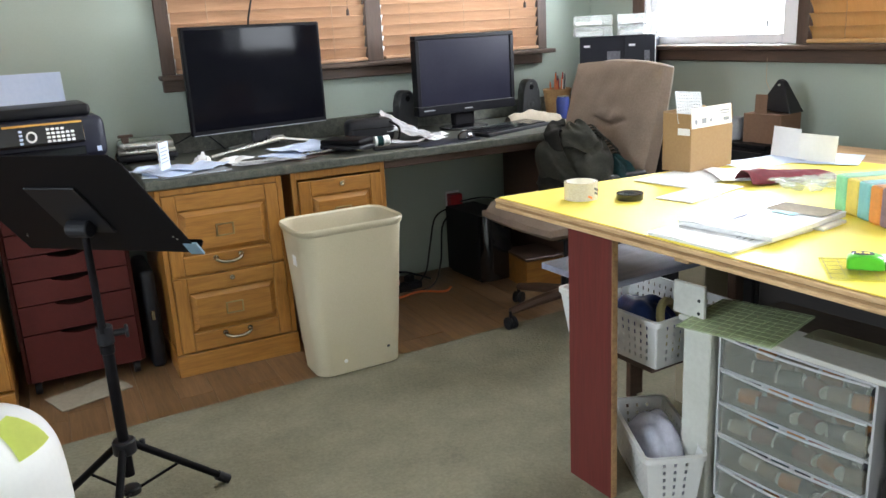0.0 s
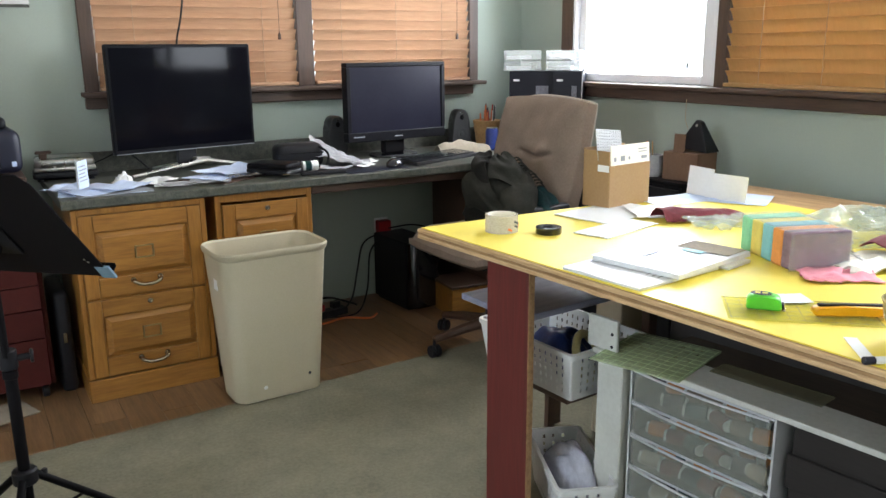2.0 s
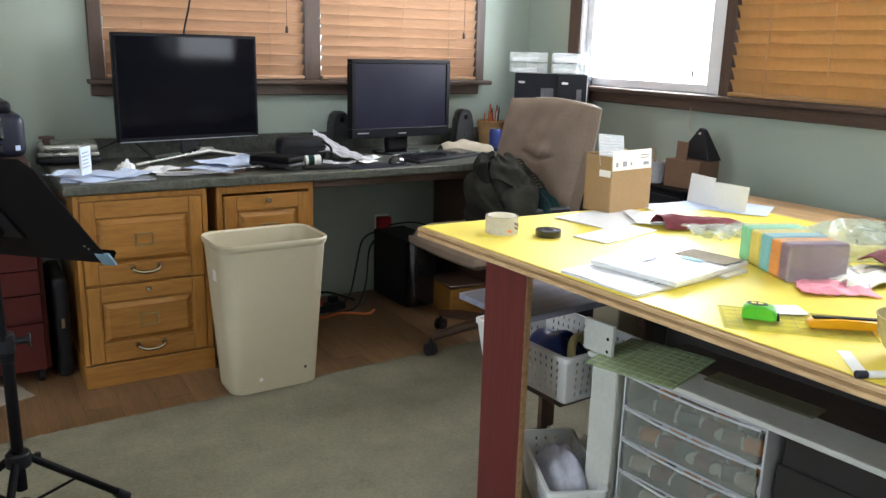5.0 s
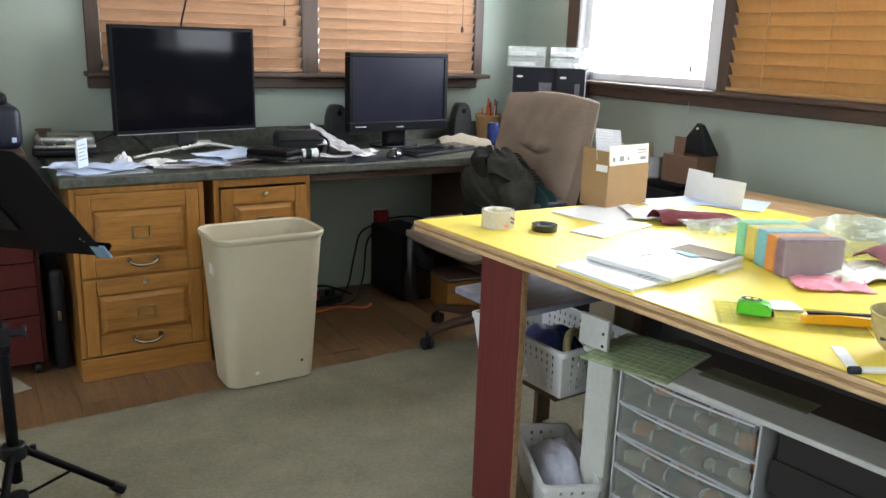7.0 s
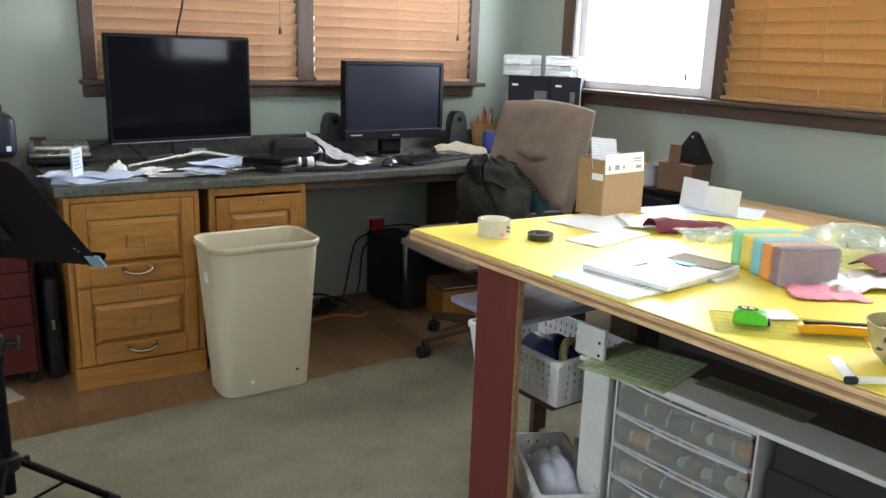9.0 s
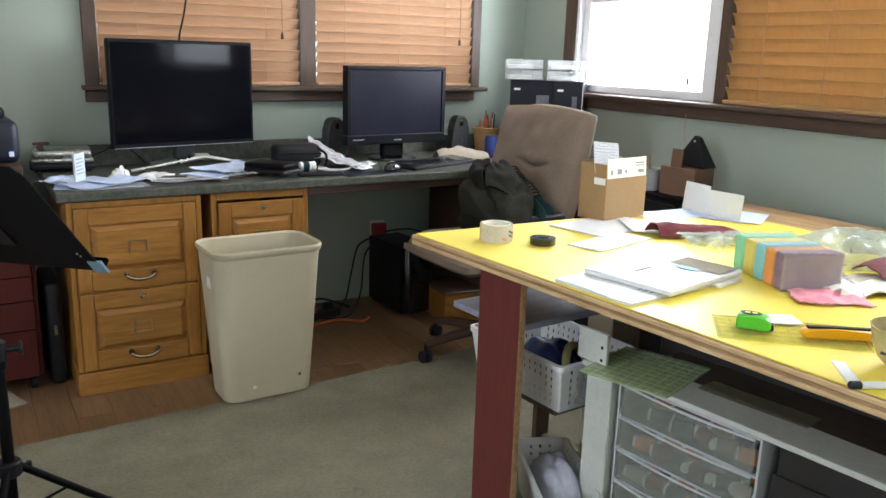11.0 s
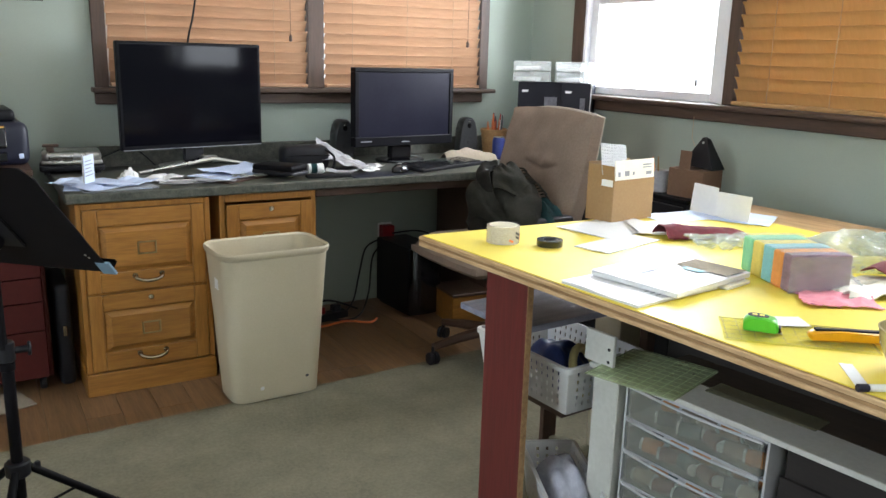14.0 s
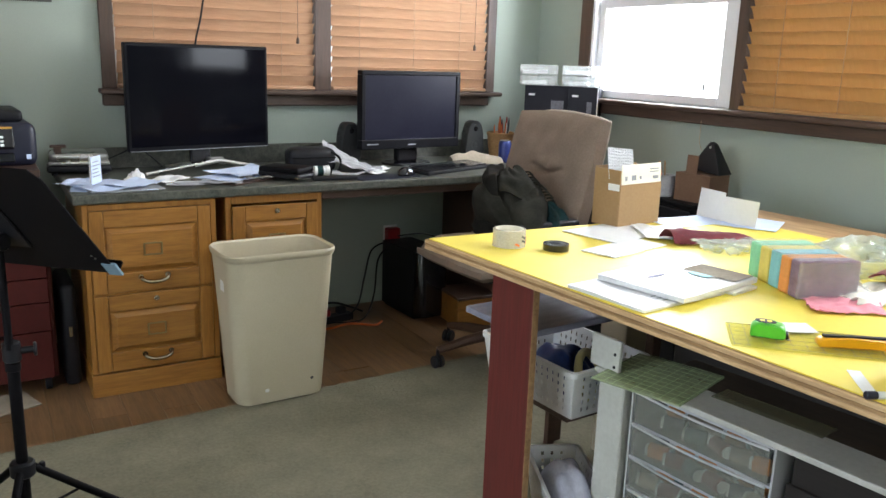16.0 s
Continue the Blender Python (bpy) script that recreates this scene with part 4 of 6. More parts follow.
PALEPRINT = mat("dim_grey_print", (0.13, 0.13, 0.15), (0.06, 0.06, 0.075), rough=0.5, scale=40)


def corner_box(x, y, w, d, rz, label):
    b = thing("black_product_box", label, "box", pose(x, y, DT, 0, 0, rz), group="black boxes in the corner")
    part("carton", box(-w / 2, w / 2, -d / 2, d / 2, 0, 0.390, 0.003), CARTON, b)
    part("picture", box(0.02, w / 2 - 0.03, -d / 2 - 0.002, -d / 2 - 0.0003, 0.262, 0.318, 0), PALEPRINT, b, "grey printed panel")
    part("print_bar", box(-w / 2 + 0.02, -w / 2 + 0.05, -d / 2 - 0.002, -d / 2 - 0.0003, 0.34, 0.35, 0), PAPER, b)
    part("edge_line", box(w / 2 - 0.005, w / 2 - 0.001, -d / 2 - 0.002, -d / 2 - 0.0003, 0.0, 0.387, 0), PAPER, b, "pale printed edge")
    return b


corner_box(2.252, 0.284, 0.226, 0.12, -40.5, "glossy black product box on the corner of the counter")
corner_box(2.377, 0.142, 0.150, 0.11, -50, "narrower glossy black product box by the window")


def organiser(x, y, w, d, z, rz, layers, label):
    o = thing("clear_organiser", label, "organiser", pose(x, y, z, 0, 0, rz), group="clear organisers")
    for k in range(layers):
        z0 = k * 0.052
        part("tray", joined(box(-w / 2, w / 2, -d / 2, d / 2, z0, z0 + 0.004, 0), box(-w / 2, -w / 2 + 0.003, -d / 2, d / 2, z0 + 0.004, z0 + 0.048, 0), box(w / 2 - 0.003, w / 2, -d / 2, d / 2, z0 + 0.004, z0 + 0.048, 0),
                            box(-w / 2 + 0.003, w / 2 - 0.003, -d / 2, -d / 2 + 0.003, z0 + 0.004, z0 + 0.048, 0), box(-w / 2 + 0.003, w / 2 - 0.003, d / 2 - 0.003, d / 2, z0 + 0.004, z0 + 0.048, 0)), CLEAR, o)
        part("contents", moved(sheet(w * 0.66, d * 0.8, lambda u, v: 0.004 * abs(wob(u * 3, v * 3, 1.5, k)), 8, 8, 0.016), pose(-w * 0.10, 0, z0 + 0.0045)), PAPER, o, "white cards inside")
    return o


organiser(2.205, 0.310, 0.19, 0.12, DT + 0.391, -35, 2, "stacked clear plastic trays holding white cards")
organiser(2.355, 0.158, 0.17, 0.10, DT + 0.391, -50, 2, "clear plastic trays with white cards near the window")

# under the desk
pc = thing("computer_tower", "black tower computer with a curved glossy front, on the floor", "computer", pose(1.612, 0.30, 0, 0, 0, 4))
part("case", box(-0.09, 0.09, 0.03, 0.34, 0.012, 0.345, 0.006, 2), BLACK, pc)
part("front", moved(prism([(-0.09, 0.029), (0.09, 0.029), (0.085, -0.005), (0.05, -0.022), (-0.05, -0.022), (-0.085, -0.005)], 0.012, 0.345, 0.004), Matrix()), GLOSS, pc, "", True)
part("button", moved(lathe([(0.012, 0), (0.012, 0.003), (0.008, 0.004)], 14), pose(0.02, -0.022, 0.29, 90)), CHROME, pc, "bright power button", True)
part("feet", joined(box(-0.08, -0.05, 0.03, 0.32, 0, 0.012, 0), box(0.05, 0.08, 0.03, 0.32, 0, 0.012, 0)), BLACK, pc)
ol = thing("power_adapter", "red power adapter plugged in behind the computer", "adapter", pose(1.565, 0.68, 0.31))
part("body", box(-0.035, 0.035, -0.055, -0.006, 0.0, 0.09, 0.006, 2), RED, ol)
part("wall_plate", box(-0.04, 0.04, -0.006, -0.0005, -0.03, 0.10, 0.002), WHITEP, ol)
for k, pts in enumerate(([(1.52, 0.64, 0.33), (1.42, 0.60, 0.30), (1.36, 0.55, 0.18), (1.30, 0.50, 0.05), (1.20, 0.46, 0.012), (1.05, 0.50, 0.010)], [(1.54, 0.63, 0.31), (1.44, 0.56, 0.26), (1.37, 0.46, 0.10), (1.28, 0.40, 0.008), (1.12, 0.42, 0.008)],
                         [(1.58, 0.62, 0.36), (1.68, 0.55, 0.38), (1.75, 0.5, 0.36), (1.78, 0.45, 0.30)], [(1.02, 0.66, 0.72), (1.01, 0.655, 0.45), (1.03, 0.65, 0.20), (1.10, 0.58, 0.012)])):
    solid("power_cable", tube(curve(pts, 7), 0.0045, 6), BLACK, "black cable looping under the counter", "cable", group="cables under the counter")
for pts, m, lab in (([(0.98, 0.36, 0.006), (1.08, 0.33, 0.012), (1.20, 0.36, 0.010), (1.30, 0.30, 0.008), (1.36, 0.34, 0.008)], ORANGE, "orange extension lead on the floor"), ([(1.00, 0.52, 0.010), (1.08, 0.56, 0.05), (1.18, 0.53, 0.07), (1.28, 0.56, 0.03), (1.34, 0.52, 0.008)], BLACK, "black cable heaped on the floor")):
    solid("power_cable", tube(curve(pts, 7), 0.006, 6), m, lab, "cable", group="cables under the counter")
ps = thing("power_strip", "dark power strip with tangled plugs on the floor", "power strip", pose(1.10, 0.44, 0, 0, 0, 10))
part("body", box(-0.15, 0.15, -0.03, 0.03, 0.0, 0.035, 0.006, 2), BLACK, ps)
for k in range(3):
    part("plug", box(-0.11 + 0.09 * k, -0.065 + 0.09 * k, -0.02, 0.02, 0.0355, 0.07, 0.006), BLACK if k != 1 else RED, ps)
wb = thing("wooden_box", "low brown wooden box under the counter", "box", pose(1.755, 0.17, 0, 0, 0, -5))
part("body", box(-0.10, 0.12, -0.08, 0.15, 0.0, 0.14, 0.004), OAK, wb)
part("lid", box(-0.105, 0.125, -0.085, 0.155, 0.141, 0.155, 0.003), DARKWOOD, wb)

# music stand
st = thing("music_stand", "black folding music stand with a solid tilted tray", "music stand", pose(-0.268, -0.93, 0))
b = Vector((0.742, -0.670, 0.0))
u = Vector((-0.67 * 0.667, -0.742 * 0.667, 0.745)).normalized()
n = b.cross(u).normalized()
tm = Matrix(((b.x, u.x, n.x, -0.030), (b.y, u.y, n.y, -0.040), (b.z, u.z, n.z, 0.884), (0, 0, 0, 1)))
outl = [(-0.25, -0.19), (0.25, -0.19), (0.25, -0.165), (0.243, 0.160), (0.225, 0.19), (-0.225, 0.19), (-0.243, 0.160), (-0.25, -0.165)]
tray = part("tray", moved(prism(outl, -0.0012, 0.0012), tm), STANDBLACK, st, "solid black metal tray")
part("lip", moved(joined(box(-0.25, 0.25, -0.192, -0.189, -0.030, 0.0, 0.001), box(-0.25, 0.25, -0.192, -0.180, -0.032, -0.029, 0.001)), tm), STANDBLACK, tray)
part("bracket", moved(joined(box(-0.07, 0.07, -0.10, 0.08, 0.0015, 0.007, 0.002), moved(cyl(0.022, -0.03, 0.03, 18, 0.003), pose(0, -0.06, 0.022, 0, 90))), tm), BLACK, tray, "black pivot bracket")
for k, (x, y) in enumerate(((0.215, -0.12), (0.220, -0.13), (-0.21, -0.12), (-0.215, -0.13))):
    part("rivet", moved(lathe([(0.003, 0), (0.003, 0.001), (0.0015, 0.0018)], 8), tm @ pose(x, y, 0.0013)), STEEL, tray)
part("tape", moved(box(0.225, 0.262, -0.196, -0.150, -0.0035, 0.0030, 0.0005), tm), mat("blue_grey_tape", (0.16, 0.25, 0.32), rough=0.4), tray, "strip of blue-grey tape on the corner")
part("inner_tube", tube([(-0.004, -0.012, 0.55), (-0.006, -0.016, 0.84)], 0.0095, 12), STANDBLACK, st, "", True)
part("outer_tube", cyl(0.0145, 0.14, 0.56, 16), STANDBLACK, st, "", True)
part("clamp", joined(cyl(0.021, 0.515, 0.565, 16, 0.003), moved(cyl(0.009, 0, 0.035, 10, 0.002), pose(0.015, 0, 0.54, 0, 90)), moved(cyl(0.018, 0, 0.008, 12, 0.002), pose(0.048, 0, 0.54, 0, 90))), BLACK, st, "", True)
part("collar", cyl(0.018, 0.49, 0.512, 16, 0.002), STANDBLACK, st, "", True)
part("hub", cyl(0.030, 0.205, 0.245, 18, 0.004), BLACK, st, "", True)
part("lower_collar", cyl(0.024, 0.085, 0.105, 18, 0.003), BLACK, st, "", True)
part("leg_lock", moved(cyl(0.008, -0.018, 0.012, 10, 0.002), pose(0.045, 0.012, 0.215)), BLACK, st, "", True)
for a in (12, 134, 252):
    ca, sa = math.cos(radians(a)), math.sin(radians(a))
    leg = part("leg", tube([(0.026 * ca, 0.026 * sa, 0.222), (0.26 * ca, 0.26 * sa, 0.022)], 0.0105, 10), STANDBLACK, st, "", True)
    part("rubber_foot", tube([(0.236 * ca, 0.236 * sa, 0.040), (0.266 * ca, 0.266 * sa, 0.0145)], 0.0145, 10), BLACK, leg, "", True)
    part("brace", tube([(0.022 * ca, 0.022 * sa, 0.095), (0.135 * ca, 0.135 * sa, 0.123)], 0.004, 6), STANDBLACK, leg)

# white ottoman near the camera
OTT = [(0.01, 0.494), (0.06, 0.490), (0.112, 0.474), (0.148, 0.448), (0.171, 0.41), (0.184, 0.35), (0.190, 0.20), (0.187, 0.02), (0.166, 0.0)]
ws = thing("white_ottoman", "white rounded ottoman with a lemon yellow note on top", "ottoman", pose(-0.588, -1.16, 0.0045))
part("body", lathe([(p.x, p.z) for p in curve([(r, 0, z) for r, z in OTT], 4)], 72), WHITEP, ws, "", True)
bm = bmesh.new()
grid = [[bm.verts.new(((r + 0.003) * math.cos(radians(a)), (r + 0.003) * math.sin(radians(a)), z + 0.003)) for a in range(-52, -15, 6)] for r, z in [(0.090, 0.482), (0.112, 0.474), (0.130, 0.463), (0.148, 0.448), (0.158, 0.434), (0.167, 0.418)]]
for p, q in zip(grid, grid[1:]):
    for i in range(len(p) - 1):
        bm.faces.new((p[i], q[i], q[i + 1], p[i + 1]))
bmesh.ops.solidify(bm, geom=bm.faces[:], thickness=0.001)
part("yellow_note", bm, mat("lemon_paper", (0.72, 0.78, 0.20), (0.66, 0.72, 0.17), rough=0.85, bump=0.1), ws, "lemon yellow paper note", True)

# office chair, turned to face -x
ch = thing("office_chair", "taupe suede high-back office chair on a five-star base", "chair", pose(1.60, -0.305, 0, 0, 0, 2))


def cushion(w, d, h, puff, n=15, thin=0.75):
    """A padded slab about the origin, swelling towards +z."""
    bm = bmesh.new()
    bmesh.ops.create_grid(bm, x_segments=n, y_segments=n, size=0.5)
    top = bm.verts[:]
    ret = bmesh.ops.extrude_face_region(bm, geom=bm.faces[:])
    up = [v for v in ret["geom"] if isinstance(v, bmesh.types.BMVert)]
    for v in up:
        v.co.z = 1
    for v in bm.verts:
        x, y, s = v.co.x, v.co.y, v.co.z
        r = 0.10
        k = max(abs(x), abs(y)) * 2
        fall = (1 - min(1, k) ** 6)
        cx, cy = x * w, y * d
        cx, cy = cx * math.sqrt(1 - 0.40 * y * y), cy * math.sqrt(1 - 0.40 * x * x)
        v.co = (cx, cy, (h * 0.5 * (1 - thin * min(1, k) ** 7) + puff * fall + 0.007 * wob(x * 4, y * 4, 2.0, 4)) if s > 0.5 else -h * 0.5 * (1 - thin * min(1, k) ** 7))
    return bm


sm = part("seat", moved(cushion(0.52, 0.52, 0.10, 0.030), pose(-0.02, 0, 0.462)), SUEDE, ch, "", True)
bk = part("backrest", moved(cushion(0.615, 0.555, 0.085, 0.028, n=80, thin=0.3), pose(0.235, 0.0, 0.765, 0, 0, 0) @ Matrix(((0, 0, -1, 0), (0, 1, 0, 0), (1, 0, 0, 0), (0, 0, 0, 1))) @ pose(0, 0, 0, 0, 14, 0)), SUEDE, ch, "", True)
for v in bk.data.vertices:
    # sagging fold with two soft bulges over it
    if v.co.x < 0.235 + 0.25 * (v.co.z - 0.765):
        for y0 in (-0.090, -0.010):
            v.co.x -= 0.014 * math.exp(-((v.co.y - y0) / 0.030) ** 2 - ((v.co.z - 0.862) / 0.022) ** 2)
        v.co.x += 0.026 * math.exp(-((v.co.y + 0.050) / 0.09) ** 4 - ((v.co.z - 0.832 + 0.010 * math.cos(30 * (v.co.y + 0.05))) / 0.008) ** 2)
part("piping", tube(curve([(0.198, -0.262, 0.50), (0.262, -0.272, 0.765), (0.324, -0.262, 1.010), (0.332, -0.232, 1.048), (0.336, -0.05, 1.066), (0.336, 0.10, 1.066), (0.332, 0.215, 1.050)], 7), 0.006, 7), PIPING, bk, "pale piping along the back", True)
part("back_post", tube([(0.255, 0, 0.52), (0.20, 0, 0.40), (0.02, 0, 0.39)], 0.018, 8), BLACK, ch)
for s in (-1,):
    arm = part("armrest", box(-0.14, 0.16, s * 0.285 - 0.03, s * 0.285 + 0.03, 0.635, 0.665, 0.014, 3), BLACK, ch, "", True)
    part("arm_support", tube(curve([(0.12, s * 0.285, 0.638), (0.10, s * 0.29, 0.52), (0.02, s * 0.25, 0.41), (-0.02, s * 0.12, 0.405)], 6), 0.014, 8), BLACK, arm, "", True)
part("mechanism", box(-0.12, 0.12, -0.10, 0.10, 0.375, 0.42, 0.008), BLACK, ch)
part("gas_column", joined(cyl(0.028, 0.10, 0.26, 16), cyl(0.016, 0.26, 0.38, 14)), BLACK, ch, "", True)
for k in range(5):
    a = radians(176 + 72 * k)
    ca, sa = math.cos(a), math.sin(a)
    arm = part("base_leg", tube([(0.02 * ca, 0.02 * sa, 0.115), (0.16 * ca, 0.16 * sa, 0.100), (0.285 * ca, 0.285 * sa, 0.078)], [0.026, 0.022, 0.016], 8), DARKWOOD, ch, "", True)
    part("castor", joined(moved(cyl(0.027, -0.022, -0.004, 16, 0.003), pose(0.285 * ca, 0.285 * sa, 0.0275, 0, 90, 30 * k)), moved(cyl(0.027, 0.004, 0.022, 16, 0.003), pose(0.285 * ca, 0.285 * sa, 0.0275, 0, 90, 30 * k)),
                          moved(cyl(0.008, 0.03, 0.08, 8), pose(0.285 * ca, 0.285 * sa, 0))), BLACK, arm, "", True)

# blanket over the chair arm and seat
bl = thing("wool_blanket", "charcoal plaid wool blanket heaped over the chair arm", "blanket", pose(1.596, -0.408, 0.525, 0, 0, -37))


def heap(az, el, lift, rx=0.148, ry=0.205, top=0.325, mid=0.10):
    """Point on the heap: az from the near side towards +x, el from the middle up, in degrees."""
    a, e = radians(az), radians(el)
    d = Vector((math.sin(a) * math.cos(e), -math.cos(a) * math.cos(e), math.sin(e)))
    k = 0.93 + 0.16 * abs(noise.noise(d * 1.8 + Vector((3, 1, 7))))
    z = mid + d.z * ((top - mid) * k + lift) if d.z > 0 else mid + d.z * mid
    return Vector((d.x * (rx * k + lift) - 0.035 * max(0, d.z), d.y * (ry * k + lift), z))


def fold(az0, az1, el0, el1, lift, skew=0.0, n=22):
    bm = sheet(1, 1, lambda uu, vv: lift(uu, vv) + 0.013 * wob(uu * 3, vv * 3, 1.3, az0), n, n, 0.009)
    for v in bm.verts:
        uu, vv = v.co.x + 0.5, v.co.y + 0.5
        v.co = heap(az0 + (az1 - az0) * uu + skew * (vv - 0.5), el0 + (el1 - el0) * vv + 6 * math.sin(5 * uu + az0), v.co.z)
    return bm


bm = sheet(1, 1, lambda uu, vv: 0.0, 48, 30, 0.002)
for v in bm.verts:
    v.co = heap(-180 + 360 * (v.co.x + 0.5), -89 + 178 * (v.co.y + 0.5), v.co.z)
part("cloth", bm, PLAID, bl, "", True)
part("fold", fold(-30, 78, 34, 84, lambda uu, vv: 0.008 + 0.012 * (1 - vv) * (1 - uu), -25), PLAID, bl, "upper flap with a fringed end", True)
part("fold", fold(-82, -4, 2, 46, lambda uu, vv: 0.030 * math.sin(math.pi * vv) + 0.004, -34), PLAID, bl, "", True)
part("fold", fold(-8, 66, -8, 36, lambda uu, vv: 0.006 + 0.022 * math.sin(math.pi * uu) * (1 - 0.5 * vv), 20), PLAID, bl, "", True)
# The roll and the lower edge are set darker than the plaid folds.
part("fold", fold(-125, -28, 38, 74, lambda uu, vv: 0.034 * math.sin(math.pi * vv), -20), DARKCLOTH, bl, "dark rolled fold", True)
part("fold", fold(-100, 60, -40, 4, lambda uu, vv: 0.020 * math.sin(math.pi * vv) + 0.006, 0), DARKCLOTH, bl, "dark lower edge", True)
fr = []
for k in range(13):
    el = 22 + 3.6 * k
    p = heap(66 - 25 * ((el - 34) / 50 - 0.5), el, 0.018)
    fr.append(tube(curve([p, p + Vector((0.016, -0.012, 0.004)), p + Vector((0.034, -0.016, -0.008 - 0.003 * (k % 3)))], 4), 0.0034, 5))
tagged(part("fringe", joined(*fr), PLAID, bl, "twisted fringe"), kind="stuff")
tg = thing("teal_garment", "bit of dark teal garment beside the blanket", "garment", pose(1.58, -0.396, 0.525, 0, 0, -37) @ pose(0.175, -0.06, 0))
bm = sheet(1, 1, lambda uu, vv: 0.0, 36, 24, 0.002)
for v in bm.verts:
    az, el = -180 + 360 * (v.co.x + 0.5), -89 + 178 * (v.co.y + 0.5)
    v.co = heap(az, el, v.co.z + 0.010 * math.sin(radians(5 * az)), 0.088, 0.10, 0.20, 0.06)
part("cloth", bm, TEAL, tg, "", True)

# work table
TZ, TROT = 0.770, 4.2
tb = thing("work_table", "large plywood work table with oxblood painted legs", "table", pose(0.791, -1.096, 0, 0, 0, TROT))
TW, TL, SKEW = 1.385, 1.86, 0.136


def slab(inset, z0, z1, b=0.0, right=TW):
    """The table's outline, its far end cut a little out of square."""
    r = right - inset
    return prism([(inset, -TL + inset), (r, -TL + inset), (r, -SKEW * r / TW - inset), (inset, -SKEW * inset / TW - inset)], z0, z1, b)


part("top_ply", slab(0, TZ - 0.010, TZ, 0.002), PLY, tb)
part("core_ply", slab(0.0015, TZ - 0.0175, TZ - 0.0104, 0.001), DARKPLY, tb)
part("bottom_ply", slab(0, TZ - 0.028, TZ - 0.0179, 0.002), PLY, tb)
part("face_veneer", slab(0.004, TZ - 0.0005, TZ + 0.0006), TABLETOP, tb)
for x in (0.050, TW - 0.10):
    for y in (-0.425, -TL + 0.10):
        leg = part("leg", box(x, x + 0.022, y, y + 0.165, 0, TZ - 0.0285, 0.002), REDLEG, tb)
        part("bare_edge", box(x + 0.001, x + 0.021, y - 0.0025, y - 0.0003, 0.0, TZ - 0.030, 0.0008), DARKPLY, leg, "bare worn wooden edge")
part("apron", box(0.30, 0.34, -TL + 0.15, -0.30, TZ - 0.125, TZ - 0.0285, 0.003), DARKWOOD, tb)
part("apron", box(TW - 0.16, TW - 0.12, -TL + 0.15, -0.30, TZ - 0.125, TZ - 0.0285, 0.003), DARKWOOD, tb)
part("cross_beam", box(0.34, TW - 0.16, -0.50, -0.46, TZ - 0.125, TZ - 0.0285, 0.003), DARKWOOD, tb)
part("block", box(0.285, 0.345, -0.46, -0.41, TZ - 0.15, TZ - 0.0285, 0.002), PLY, tb)
MT = TZ + 0.0006
mat_m = pose(0.791, -1.096, MT, 0, 0, TROT)
solid("cutting_mat", slab(0.008, 0.0, 0.003, 0.001, 1.13), YELLOW, "large plain yellow cutting mat on the table", "mat", mat_m)
T3 = MT + 0.003

# shipping box
bx = thing("cardboard_box", "small open cardboard box with a shipping label", "box", pose(1.413, -1.107, T3, 0, 0, 0.5))
bxr = pose(0.012, -0.092, 0, 0, 0, 7)


def bx_wall(a):
    return moved(box(*a, 0.001), bxr)


part("front_wall", bx_wall((0.0, 0.200, 0.0, 0.004, 0.0, 0.135)), CARD, bx)
part("back_wall", bx_wall((0.0, 0.200, 0.106, 0.110, 0.0, 0.185)), CARD, bx)
part("side_wall", bx_wall((0.0, 0.004, 0.004, 0.106, 0.0, 0.180)), CARD, bx)
part("side_wall", bx_wall((0.196, 0.200, 0.004, 0.106, 0.0, 0.170)), CARD, bx)
part("bottom", bx_wall((0.004, 0.196, 0.004, 0.106, 0.0, 0.004)), CARDIN, bx)
part("front_flap", moved(box(0.006, 0.196, -0.001, 0.002, 0.0, 0.062, 0.0008), bxr @ pose(0, 0.002, 0.135, -4)), CREAM, bx, "raised flap with a white shipping label")
for k, (x0, x1, z0, z1, m) in enumerate(((0.02, 0.030, 0.012, 0.026, GREYPRINT), (0.052, 0.072, 0.012, 0.028, GREYPRINT), (0.090, 0.098, 0.014, 0.024, GREYPRINT), (0.14, 0.182, 0.042, 0.046, GREYPRINT), (0.14, 0.182, 0.034, 0.037, GREYPRINT), (0.155, 0.182, 0.012, 0.022, GREYPRINT))):
    part("print_bar", moved(box(x0, x1, -0.0022, -0.0012, z0, z1, 0), bxr @ pose(0, 0.002, 0.135, -4)), m, bx)
part("white_sticker", bx_wall((-0.0012, -0.0002, 0.004, 0.050, 0.115, 0.136)), PAPER, bx)
part("bubble_wrap", moved(sheet(0.15, 0.10, lambda uu, vv: 0.003 * math.sin(60 * uu) * math.sin(60 * vv), 30, 30, 0.002), bxr @ pose(0.075, 0.07, 0.190, 78, 6, 8)), see_through("bubble_film", (0.80, 0.82, 0.84), 0.6, 0.2), bx, "bubble wrap sticking out")

